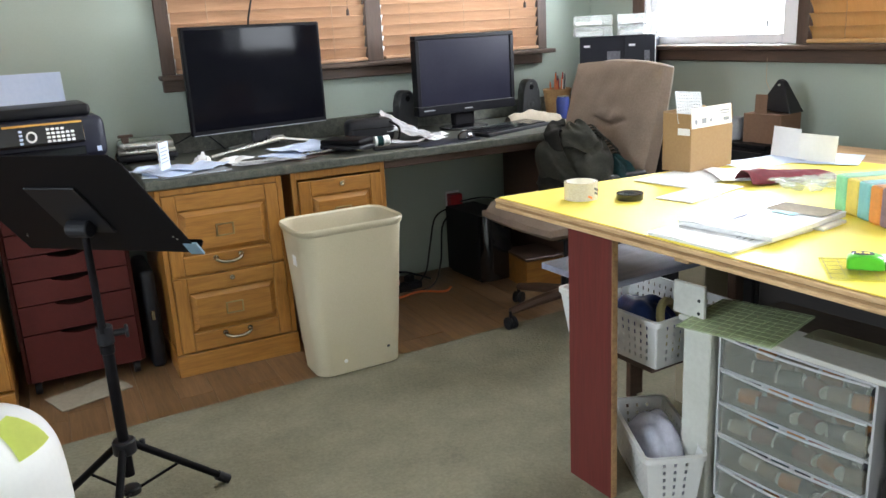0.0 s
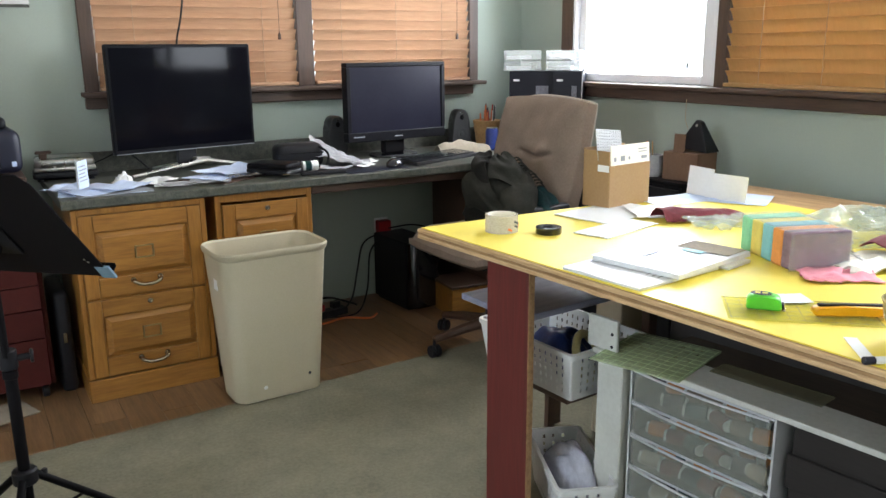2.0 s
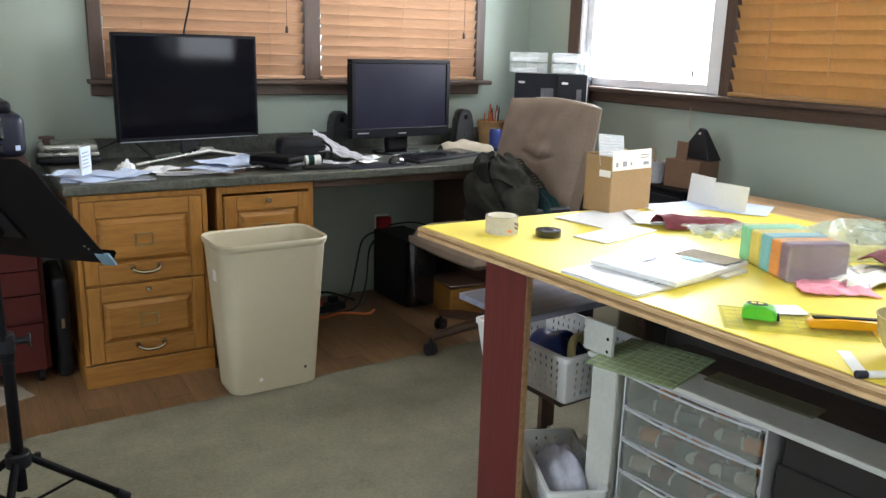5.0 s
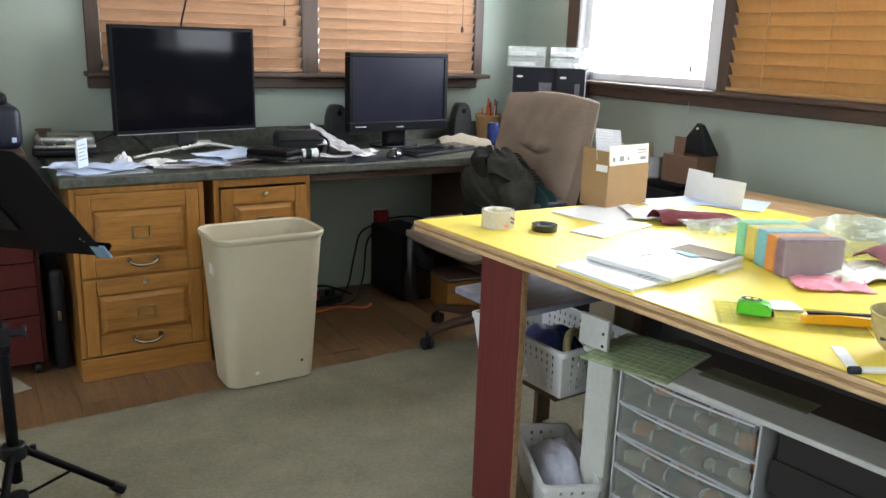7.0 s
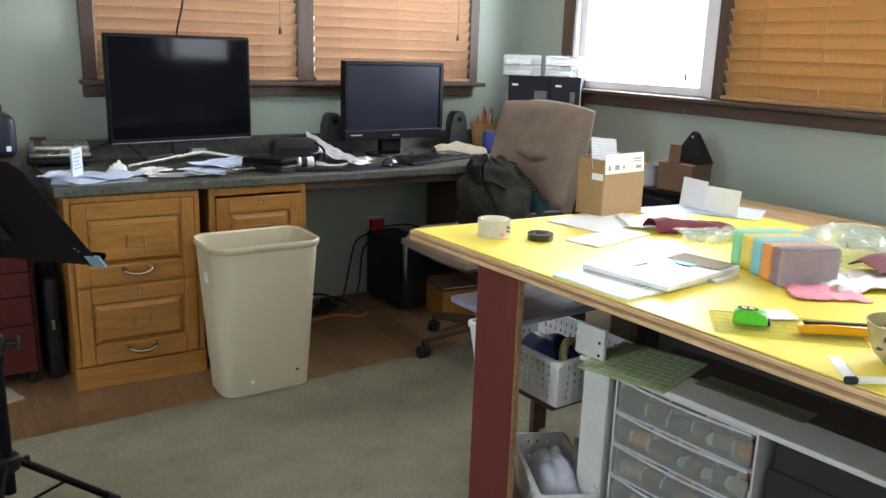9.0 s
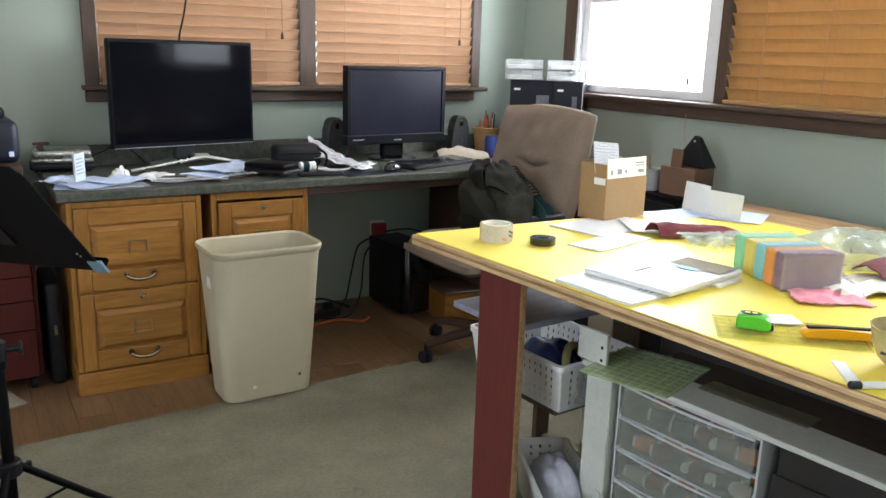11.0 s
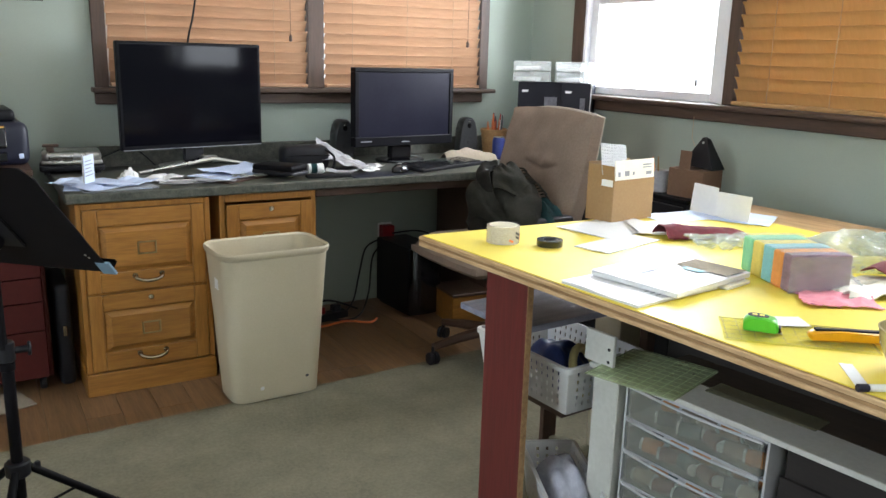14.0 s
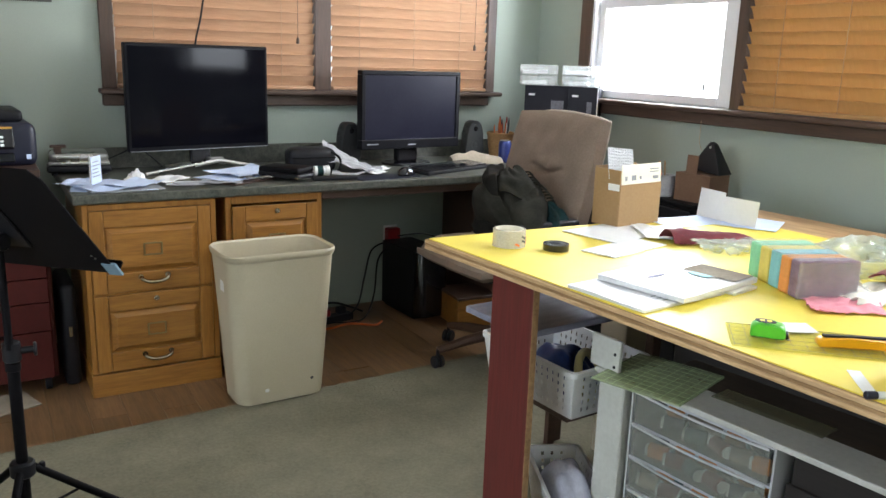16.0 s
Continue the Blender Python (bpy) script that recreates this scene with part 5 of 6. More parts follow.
# rolls of tape
pk = thing("packing_tape", "roll of clear packing tape with a printed core", "tape roll", pose(0.962, -1.272, T3))
part("roll", lathe([(0.041, 0.0), (0.046, 0.001), (0.046, 0.049), (0.041, 0.050), (0.039, 0.049), (0.039, 0.001)], 36, False), GREYTAPE, pk, "", True)
part("core", lathe([(0.0375, 0.0005), (0.0388, 0.0005), (0.0388, 0.0495), (0.0375, 0.0495)], 36, False), CREAM, pk, "", True)
for a, w, z, tilt, m in ((-66, 0.011, 0.030, 24, INK), (-66, 0.009, 0.019, 24, INK), (-40, 0.010, 0.016, -30, ORANGE), (-30, 0.008, 0.024, -30, ORANGE), (-14, 0.008, 0.040, 20, INK), (-95, 0.007, 0.012, 24, ORANGE)):
    part("print_bar", moved(box(-w, w, -0.0003, 0.0003, -0.0028, 0.0028, 0), pose(0.0466 * math.cos(radians(a)), 0.0466 * math.sin(radians(a)), z, 0, 0, a + 90) @ pose(0, 0, 0, 0, tilt, 0)), m, pk)
bt = thing("black_tape", "small roll of black electrical tape lying flat", "tape roll", pose(1.055, -1.364, T3))
part("roll", lathe([(0.019, 0.0), (0.035, 0.0005), (0.036, 0.002), (0.036, 0.018), (0.035, 0.019), (0.019, 0.019), (0.019, 0.0)], 36, False), GLOSS, bt, "", True)
part("core", lathe([(0.0165, 0.0005), (0.0188, 0.0005), (0.0188, 0.0185), (0.0165, 0.0185), (0.0165, 0.0005)], 30, False), INK, bt, "", True)

# papers on the table
paper(1.39, -1.245, T3, 0.30, 0.20, 12, 0.004, "white envelope on the yellow mat", PAPER, 11.0, 0.002)
paper(1.25, -1.425, T3, 0.26, 0.11, 14, 0.003, "long white envelope on the yellow mat", PAPER, 12.0, 0.002)
paper(1.50, -1.32, T3 + 0.004, 0.15, 0.20, -30, 0.008, "folded white sheet on the table", PAPER, 13.0)
paper(1.72, -1.20, T3, 0.24, 0.14, -4, 0.004, "white sheet behind the folded card", BLUEPAPER, 14.0)
paper(1.895, -1.300, T3, 0.20, 0.22, 30, 0.004, "bluish sheet near the table edge", BLUEPAPER, 15.0)
tc = thing("tent_card", "white folded card standing open on the table", "card", pose(1.836, -1.250, T3, 0, 0, -91))
part("leaf", moved(box(-0.122, 0.0, -0.0012, 0.0, 0, 0.098, 0.0003), pose(0, 0, 0, -6, 0, -6)), PAPER, tc)
part("leaf", moved(box(0.0, 0.130, -0.0012, 0.0, 0, 0.086, 0.0003), pose(0, 0, 0, -6, 0, 6)), PAPER, tc)

# catalogues
GLOSSY = mat("glossy_white_cover", (0.80, 0.81, 0.83), (0.77, 0.78, 0.80), rough=0.38, scale=4, bump=0.02, spec=0.6)


def catalogue(x, y, z, w, d, h, rz, label, cover=GLOSSY):
    c = thing("catalogue", label, "magazine", pose(x, y, z, 0, 0, rz), group="pile of catalogues")
    part("page_block", box(-w / 2, w / 2, -d / 2, d / 2, 0, h - 0.0005, 0.001), PAPER, c)
    part("cover", sheet(w, d, lambda uu, vv: h + 0.002 * abs(wob(uu * 2, vv * 2, 1, x)), 10, 10, 0.001), cover, c)
    return c


c = catalogue(0.995, -1.775, T3, 0.275, 0.225, 0.006, 6, "thick white catalogue near the table edge")
for k in range(3):
    part("print_bar", box(-0.05, 0.05 - 0.02 * k, -0.09 + 0.016 * k, -0.087 + 0.016 * k, 0.0091, 0.0096, 0), GREYPRINT, c)
catalogue(1.185, -1.775, T3, 0.100, 0.215, 0.0065, 11, "cream booklet under the white catalogue", CREAM)
c = catalogue(1.105, -1.765, T3 + 0.0092, 0.300, 0.235, 0.011, 10, "white catalogue with a coloured picture strip")
part("picture", box(0.060, 0.146, -0.11, 0.03, 0.0146, 0.0150, 0), LINEN, c, "brown and grey cover picture")
part("picture", box(0.035, 0.058, -0.055, 0.0, 0.0151, 0.0155, 0), mat("pale_cyan_print", (0.30, 0.62, 0.72), rough=0.6), c, "pale cyan picture")
part("pen_mark", box(-0.08, -0.01, 0.025, 0.034, 0.0146, 0.0150, 0), mat("lavender_ink", (0.40, 0.40, 0.62), rough=0.7), c)

# fabric bundle
FAB = [((0.30, 0.74, 0.46), 0.046), ((0.86, 0.70, 0.18), 0.048), ((0.28, 0.62, 0.66), 0.044), ((0.88, 0.36, 0.10), 0.042), ((0.36, 0.24, 0.30), 0.042)]
fb = thing("fabric_bundle", "clear-wrapped bundle of folded fabrics in pastel stripes", "fabric", pose(1.306, -1.866, T3, 0, 0, -112))
x = -0.110
for k, (col, wd) in enumerate(FAB):
    bm = box(x, x + wd - 0.002, 0.0, 0.150, 0.0, 0.088 - 0.002 * (k % 2), 0.006, 2)
    part("folded_fabric", bm, mat(f"quilt_cotton_{'abcde'[k]}", col, tuple((0.8 if k < 4 else 0.5) * q for q in col), rough=0.9, scale=30, fine=110, bump=0.3), fb)
    x += wd
part("wrapper", joined(moved(sheet(0.225, 0.158, lambda uu, vv: 0.090 + 0.005 * abs(wob(uu * 5, vv * 5, 1.2, 7)), 18, 16, 0.0006), pose(0.0, 0.07, 0)), moved(sheet(0.15, 0.085, lambda uu, vv: 0.006 * abs(wob(uu * 3, vv * 3, 1.2, 3)), 18, 10, 0.0006), pose(0.113, 0.07, 0.043, 90, 0, 90)),
                       moved(sheet(0.20, 0.05, lambda uu, vv: 0.02 * abs(wob(uu * 6, vv * 6, 1.2, 5)) + 0.05 * (1 - vv), 14, 10, 0.0006), pose(0.0, 0.170, 0.0))), see_through("thin_wrap", (0.84, 0.86, 0.87), 0.13, 0.05), fb, "clear crinkled wrapper")
solid("maroon_cloth", sheet(0.26, 0.10, lambda uu, vv: 0.004 + 0.032 * (1 - (2 * vv - 1) ** 2) * (0.55 + 0.45 * math.cos(2.2 * uu)) + 0.008 * abs(wob(uu * 4, vv * 4, 1.3, 1)), 24, 14, 0.003), MAROON, "folded maroon fabric on the mat", "fabric", pose(1.545, -1.455, T3, 0, 0, -18), smooth=True)
solid("clear_bag", sheet(0.20, 0.12, lambda uu, vv: 0.003 + 0.022 * (1 - abs(wob(uu * 3, vv * 3, 1.5, 2)) * 1.8), 40, 26, 0.0008), BAG, "small clear plastic bag on the maroon fabric", "bag", pose(1.52, -1.565, T3, 0, 0, -20), smooth=True)
solid("clear_bag", sheet(0.36, 0.26, lambda uu, vv: 0.004 + (0.080 * (1 - 1.7 * abs(wob(uu * 2.5, vv * 2.5, 1.3, 6))) * (1 - (2 * uu - 1) ** 4) * (1 - (2 * vv - 1) ** 4)), 48, 40, 0.0008), BAG, "large crumpled clear plastic bag with scraps", "bag", pose(1.70, -1.86, T3, 0, 0, -30), smooth=True)
solid("dark_red_cloth", sheet(0.20, 0.09, lambda uu, vv: 0.012 + 0.030 * (1 - (2 * vv - 1) ** 2) * (0.6 + 0.4 * math.sin(5 * uu)), 22, 12, 0.003, lambda uu, vv: (0.012 * wob(vv * 4, 0, 1, 3), 0.02 * math.sin(2.5 * uu))), MAROON, "fold of dark red cloth among the fabrics", "fabric", pose(1.615, -2.03, T3 + 0.010, 0, 0, -10), smooth=True)
solid("cream_fabric", sheet(0.28, 0.15, lambda uu, vv: 0.003 + 0.022 * abs(wob(uu * 4, vv * 4, 1.4, 12)), 22, 14, 0.003, lambda uu, vv: (0.02 * wob(vv * 4, 0, 1, 3), 0.02 * wob(uu * 4, 0, 1, 4))), CREAM, "crumpled cream fabric remnant", "fabric", pose(1.50, -2.06, T3, 0, 0, -26), smooth=True)
solid("pink_fabric", sheet(0.16, 0.12, lambda uu, vv: 0.002 + 0.012 * abs(wob(uu * 4, vv * 4, 1.5, 15)), 20, 14, 0.002, lambda uu, vv: (0.010 * wob(vv * 2.5, 0, 1, 9), 0.012 * wob(uu * 2.5, 0, 1, 2))), PINK, "scrap of pink fabric beside the bundle", "fabric", pose(1.315, -2.055, T3, 0, 0, -34), smooth=True)

# tools at the near corner
rl = thing("quilting_ruler", "transparent yellow-green quilting ruler on the mat", "ruler", pose(1.025, -2.165, T3, 0, 0, -44))
part("plate", box(-0.135, 0.135, -0.065, 0.075, 0, 0.003, 0.0005), LIMEY, rl)
tagged(part("printed_grid", joined(*[box(-0.13 + 0.026 * k, -0.1292 + 0.026 * k, -0.062, 0.072, 0.0031, 0.0034, 0) for k in range(11)], *[box(-0.132, 0.132, -0.058 + 0.026 * k, -0.0572 + 0.026 * k, 0.0031, 0.0034, 0) for k in range(6)]), LINEN, rl, "fine printed grid"), kind="stuff")
tp = thing("tape_measure", "lime green tape measure with a dark badge", "tape measure", pose(0.980, -2.118, T3 + 0.0036, 0, 0, -52) @ Matrix.Diagonal((0.92, 0.95, 0.74, 1)))
part("case", moved(prism([(-0.034, 0.002), (0.034, 0.002), (0.036, 0.014), (0.030, 0.034), (0.008, 0.041), (-0.022, 0.040), (-0.034, 0.028)], -0.020, 0.020, 0.004), pose(0, 0, 0, 90)), GREEN, tp, "", True)
part("badge", moved(lathe([(0.017, 0), (0.017, 0.0012), (0.014, 0.0016)], 24), pose(-0.006, 0.0, 0.0405, 0, 2) @ Matrix.Diagonal((1.25, 0.8, 1, 1))), INK, tp, "dark oval badge", True)
for k in range(2):
    part("print_bar", box(-0.018 + 0.014 * k, -0.008 + 0.014 * k, -0.005, 0.005, 0.0423, 0.0428, 0), YELLOW, tp)
part("mouth", box(0.0335, 0.040, -0.012, 0.012, 0.003, 0.018, 0.002), BLACK, tp)
part("hook", box(0.028, 0.043, -0.009, 0.009, 0.0, 0.003, 0.0005), STEEL, tp, "steel end hook")
paper(1.075, -2.105, T3 + 0.0036, 0.075, 0.06, -30, 0.001, "small white note on the ruler", PAPER, 21.0)
kn = thing("utility_knife", "amber and black snap-off utility knife", "knife", pose(1.085, -2.238, T3 + 0.0036, 0, 0, -36))
part("handle", moved(prism([(-0.075, 0.0), (0.08, 0.0), (0.085, 0.010), (0.08, 0.018), (-0.02, 0.020), (-0.07, 0.017), (-0.078, 0.010)], -0.013, 0.013, 0.003), pose(0, 0, 0.001, 90)), AMBER, kn, "", True)
part("slide", box(-0.068, 0.06, -0.006, 0.006, 0.0185, 0.023, 0.001), BLACK, kn, "black blade slide")
mk = thing("marker_pen", "white marker pen with a blue-black cap", "pen", pose(0.896, -2.393, T3 + 0.0070, -90, 0, -118))
part("barrel", cyl(0.0062, 0.0, 0.105, 12, 0.001), PAPER, mk, "", True)
part("cap", cyl(0.0068, -0.020, -0.0005, 12, 0.0015), NIGHTBLUE, mk, "", True)
paper(0.938, -2.342, T3, 0.022, 0.115, -42, 0.001, "narrow white paper strip by the marker pen", PAPER, 41.0)
bw = thing("ceramic_bowl", "cream bowl painted with leaves, holding bits and pieces", "bowl", pose(1.046, -2.384, T3))
part("bowl", lathe([(0.030, 0.0), (0.034, 0.004), (0.050, 0.020), (0.062, 0.045), (0.066, 0.070), (0.0685, 0.075), (0.0655, 0.076), (0.060, 0.045), (0.045, 0.018), (0.01, 0.010)], 40), mat("tan_glaze", (0.52, 0.44, 0.24), (0.40, 0.33, 0.16), rough=0.25, scale=20, bump=0.02), bw, "", True)
rnd = random.Random(9)
for k in range(26):
    a, z = rnd.uniform(0, 6.28), rnd.uniform(0.022, 0.064)
    r = 0.0515 + (z - 0.020) * 0.26 + 0.0015
    part("painted_leaf", moved(prism([(0, 0.009), (0.004, 0.002), (0.003, -0.006), (0, -0.009), (-0.003, -0.006), (-0.004, 0.002)], 0, 0.0012), pose(r * math.cos(a), r * math.sin(a), z) @ pose(0, 0, 0, 0, 0, math.degrees(a)) @ pose(0, 0, 0, 0, 76, 0) @ pose(0, 0, 0, 0, 0, rnd.uniform(0, 180))), (INK, LINEN, COUNTER)[k % 3], bw)
part("contents", moved(sheet(0.09, 0.09, lambda uu, vv: 0.02 * abs(wob(uu * 4, vv * 4, 1.4, 4)), 14, 14, 0.004, lambda uu, vv: (0, 0)), pose(0, 0, 0.045)), WHITEPAINT, bw, "pale odds and ends", True)

# side table by the window wall
sd = thing("side_cabinet", "low black cabinet against the window wall", "cabinet", pose(2.17, -0.82, 0))
part("body", box(0.0, 0.28, 0.0, 0.75, 0.03, 0.715, 0.004), BLACK, sd)
part("top", box(-0.01, 0.29, -0.01, 0.76, 0.716, 0.735, 0.004), STANDBLACK, sd)
for y0 in (0.01, 0.38):
    part("door", box(-0.016, -0.001, y0, y0 + 0.36, 0.05, 0.705, 0.003), BLACK, sd)
part("foot", joined(*[box(x, x + 0.04, y, y + 0.04, 0, 0.03, 0) for x in (0.01, 0.23) for y in (0.01, 0.70)]), BLACK, sd)
hb = thing("brown_box", "small brown cardboard box with an open flap", "box", pose(2.285, -0.75, 0.735, 0, 0, -84))
# Cardboard darkened in colour for the shade the box stands in.
SHADECARD = mat("shaded_brown_cardboard", (0.185, 0.105, 0.066), (0.14, 0.078, 0.048), rough=0.9, scale=5, fine=120, bump=0.1)
part("carton", box(-0.085, 0.085, -0.07, 0.06, 0, 0.115, 0.002), SHADECARD, hb)
part("flap", moved(box(-0.055, 0.0, -0.003, 0.0, 0.0, 0.075, 0.001), pose(0.018, -0.066, 0.1155, -3)), SHADECARD, hb)
bh = thing("black_pouch", "stiff black folded pouch leaning on the brown box", "pouch", pose(2.30, -0.735, 0.8505, 0, 0, -84) @ Matrix.Diagonal((0.86, 0.9, 0.86, 1)))
bm = prism([(-0.055, 0.0), (0.125, -0.015), (0.055, 0.125), (0.030, 0.135)], -0.05, 0.045, 0.004)
for v in bm.verts:
    v.co.z *= 1 - 0.75 * max(0, v.co.y) / 0.135
part("body", moved(bm, pose(0, 0.0, 0.016, 90, 0, 0)), BLACK, bh)
part("eyelet", moved(lathe([(0.006, 0), (0.006, 0.002), (0.003, 0.002), (0.003, 0.0)], 12), pose(0.042, -0.022, 0.125, 70)), STEEL, bh)

jr = thing("pencil_jar", "grey glass jar holding two wooden pencils", "jar", pose(2.225, -0.60, 0.735))
part("jar", lathe([(0.036, 0), (0.042, 0.005), (0.044, 0.07), (0.040, 0.085), (0.043, 0.092), (0.039, 0.092), (0.038, 0.07), (0.034, 0.008)], 24), GREYBAG, jr, "", True)
for k in (0, 1):
    part("pencil", tube([(0.005, 0.01 * k, 0.01), (0.02 - 0.03 * k, 0.03, 0.145)], 0.0035, 6), ORANGE if k else CARD, jr)
solid("black_tin", lathe([(0.045, 0), (0.048, 0.003), (0.048, 0.05), (0.044, 0.053)], 24), GLOSS, "low black tin beside the pencil jar", "tin", pose(2.23, -0.44, 0.735), smooth=True)
solid("window_string", tube([(2.405, -0.60, 1.05), (2.40, -0.605, 0.96), (2.36, -0.66, 0.93)], 0.0013, 5), CORD, "thin pale string hanging from the window sill", "string")

# under the work table
us = thing("under_table_shelf", "dark shelf unit under the work table", "shelf", pose(0.985, -1.56, 0, 0, 0, 4))
part("upper_board", box(-0.105, 0.42, 0.075, 0.34, 0.582, 0.600, 0.002), mat("slate_shelf_board", (0.30, 0.31, 0.40), (0.14, 0.15, 0.20), rough=0.32, scale=4, stretch=(1.5, 12, 12)), us, "slate grey upper board")
part("lower_board", box(0.060, 0.42, 0.075, 0.42, 0.311, 0.330, 0.002), DARKWOOD, us)
for y in (0.04, 0.47):
    part("upright", box(0.385, 0.42, y if y > 0.2 else 0.076, (y if y > 0.2 else 0.076) + 0.03, 0.0, 0.581 if y < 0.2 else 0.46, 0.002), DARKWOOD, us)
    part("upright", box(0.285, 0.315, y if y < 0.2 else 0.39, (y if y < 0.2 else 0.39) + 0.02, 0.0, 0.310, 0.002), DARKWOOD, us)

solid("tall_box", box(1.42, 1.55, -1.285, -1.165, 0.0, 0.70, 0.003), BEIGE, "tall narrow beige box under the table", "box")


def holed_basket(w, d, h, flare, m, label, mt, cell=0.021):
    """Plastic basket whose walls are lattices round rows of square holes."""
    k = thing("plastic_basket", label, "basket", m, group="plastic baskets")

    def wall(a, b):
        # a, b: bottom corners; the wall leans out by flare
        a, b = Vector(a), Vector(b)
        length = (b - a).length
        way = (b - a).normalized()
        outw = Vector((way.y, -way.x, 0))
        bm = bmesh.new()
        nx, nz = max(4, int(length / cell)), max(4, int(h / cell))
        t = 0.0022

        def at(i, j, off):
            s = i / nx
            f = j / nz
            grow = flare * f
            p = a + way * (length * s + (2 * s - 1) * grow) + outw * (grow + off) + Vector((0, 0, h * f))
            return p

        def quad_box(i0, i1, j0, j1):
            vs = [bm.verts.new(at(i, j, o)) for o in (0, t) for i, j in ((i0, j0), (i1, j0), (i1, j1), (i0, j1))]
            for f in ((0, 1, 2, 3), (7, 6, 5, 4), (0, 4, 5, 1), (1, 5, 6, 2), (2, 6, 7, 3), (3, 7, 4, 0)):
                bm.faces.new([vs[q] for q in f])
        hole = 0.26
        quad_box(0, nx, 0, 1 - hole)
        quad_box(0, nx, nz - 1 + hole, nz)
        for j in range(1, nz):
            for i in range(0, nx + 1):
                x0 = 0 if i == 0 else (nx - 1 + hole if i == nx else i - 0.36)
                x1 = 1 - hole if i == 0 else (nx if i == nx else i + 0.36)
                quad_box(max(0, x0), min(nx, x1), j - hole, j + hole)
            quad_box(0, nx, j + hole, min(j + 1 - hole, nz - 1 + hole))
        return bm
    cs = [(-w / 2, -d / 2, 0), (w / 2, -d / 2, 0), (w / 2, d / 2, 0), (-w / 2, d / 2, 0)]
    for i in range(4):
        part("side", wall(cs[i], cs[(i + 1) % 4]), mt, k)
    part("bottom", box(-w / 2, w / 2, -d / 2, d / 2, 0, 0.003, 0), mt, k)
    W2, D2 = w + 2 * flare, d + 2 * flare
    ro = rounded(W2 + 0.018, D2 + 0.018, 0.02, 4)
    ri = rounded(W2 - 0.002, D2 - 0.002, 0.014, 4)
    bm = bmesh.new()
    rs = [[bm.verts.new((x, y, z)) for x, y in o] for o, z in ((ro, h - 0.012), (ro, h + 0.002), (ri, h + 0.004), (ri, h - 0.003))]
    for p, q in zip(rs, rs[1:]):
        for i in range(len(p)):
            bm.faces.new((p[i], p[(i + 1) % len(p)], q[(i + 1) % len(p)], q[i]))
    part("rim", bm, mt, k, "", True)
    return k


holed_basket(0.25, 0.36, 0.140, 0.018, pose(1.150, -1.310, 0.3305, 0, 0, 4), "white holed plastic basket with a blue bag in it", WHITEP)
solid("blue_bag", sheet(0.17, 0.23, lambda uu, vv: 0.04 + 0.095 * max(0, 1 - 3 * ((uu - 0.5) ** 2 + (vv - 0.5) ** 2)) + 0.03 * abs(wob(uu * 3, vv * 3, 1.3, 2)), 24, 24, 0.004), NAVY, "crumpled navy blue bag in the basket", "bag", pose(1.125, -1.345, 0.3345, 0, 0, 5), smooth=True)
solid("yellow_ring", tube([(0.07 * math.cos(radians(a)), 0.07 * math.sin(radians(a)), 0) for a in range(0, 361, 20)], 0.012, 8), mat("straw_yellow_plastic", (0.55, 0.48, 0.22), rough=0.5), "straw-coloured ring standing in the basket", "ring", pose(1.135, -1.450, 0.420, 70, 0, 30), smooth=True)
holed_basket(0.115, 0.31, 0.155, 0.018, pose(1.044, -1.493, 0.0045, 0, 0, -24), "white holed plastic basket standing on the carpet", WHITEP)
solid("plastic_wrap", sheet(0.125, 0.31, lambda uu, vv: 0.015 + 0.125 * (1 - (2 * uu - 1) ** 4) * (1 - (2 * vv - 1) ** 4) + 0.05 * uu * (1 - (2 * vv - 1) ** 2) + 0.02 * abs(wob(uu * 3, vv * 3, 1.3, 8)), 30, 30, 0.001), see_through("cool_wrap_film", (0.76, 0.77, 0.86), 0.55, 0.16), "crumpled clear wrap filling the floor basket", "wrap", pose(1.044, -1.493, 0.010, 0, 0, -24), smooth=True)

# white stand with thread drawers
WS = pose(1.057, -1.573, 0.022, 0, 0, 6.8)
wc = thing("white_stand", "worn white painted stand under the work table", "stand", WS)
part("top_panel", box(-0.005, 0.115, -1.05, 0.010, 0.470, 0.484, 0.002), WHITEPAINT, wc)
# Dark board added here: its brown stands for shade on a pale top.
part("shade_board", box(0.117, 0.42, -0.95, -0.10, 0.4625, 0.4835, 0.002), wood("shaded_brown_board", (0.085, 0.060, 0.040), (0.040, 0.028, 0.018), axis=1, rough=0.7), wc, "added dark board for the shaded top behind the white edge")
part("front_post", box(0.0, 0.040, -0.088, -0.004, -0.0180, 0.469, 0.003), WHITEPAINT, wc)
part("rear_post", box(0.40, 0.44, -0.088, -0.004, -0.0180, 0.469, 0.003), WHITEPAINT, wc)
part("far_post", box(0.02, 0.06, -1.04, -0.97, -0.0180, 0.469, 0.003), WHITEPAINT, wc)
part("far_post", box(0.40, 0.44, -1.04, -0.97, -0.0180, 0.469, 0.003), WHITEPAINT, wc)
pg = part("drilled_rail", box(0.003, 0.015, -0.062, 0.035, 0.4845, 0.570, 0.002), WHITEPAINT, wc, "white rail drilled with holes")
for z in (0.498, 0.532):
    part("peg_hole", moved(cyl(0.0045, -0.001, 0.0008, 10), pose(0.0028, -0.047, z, 0, -90)), BLACK, pg)

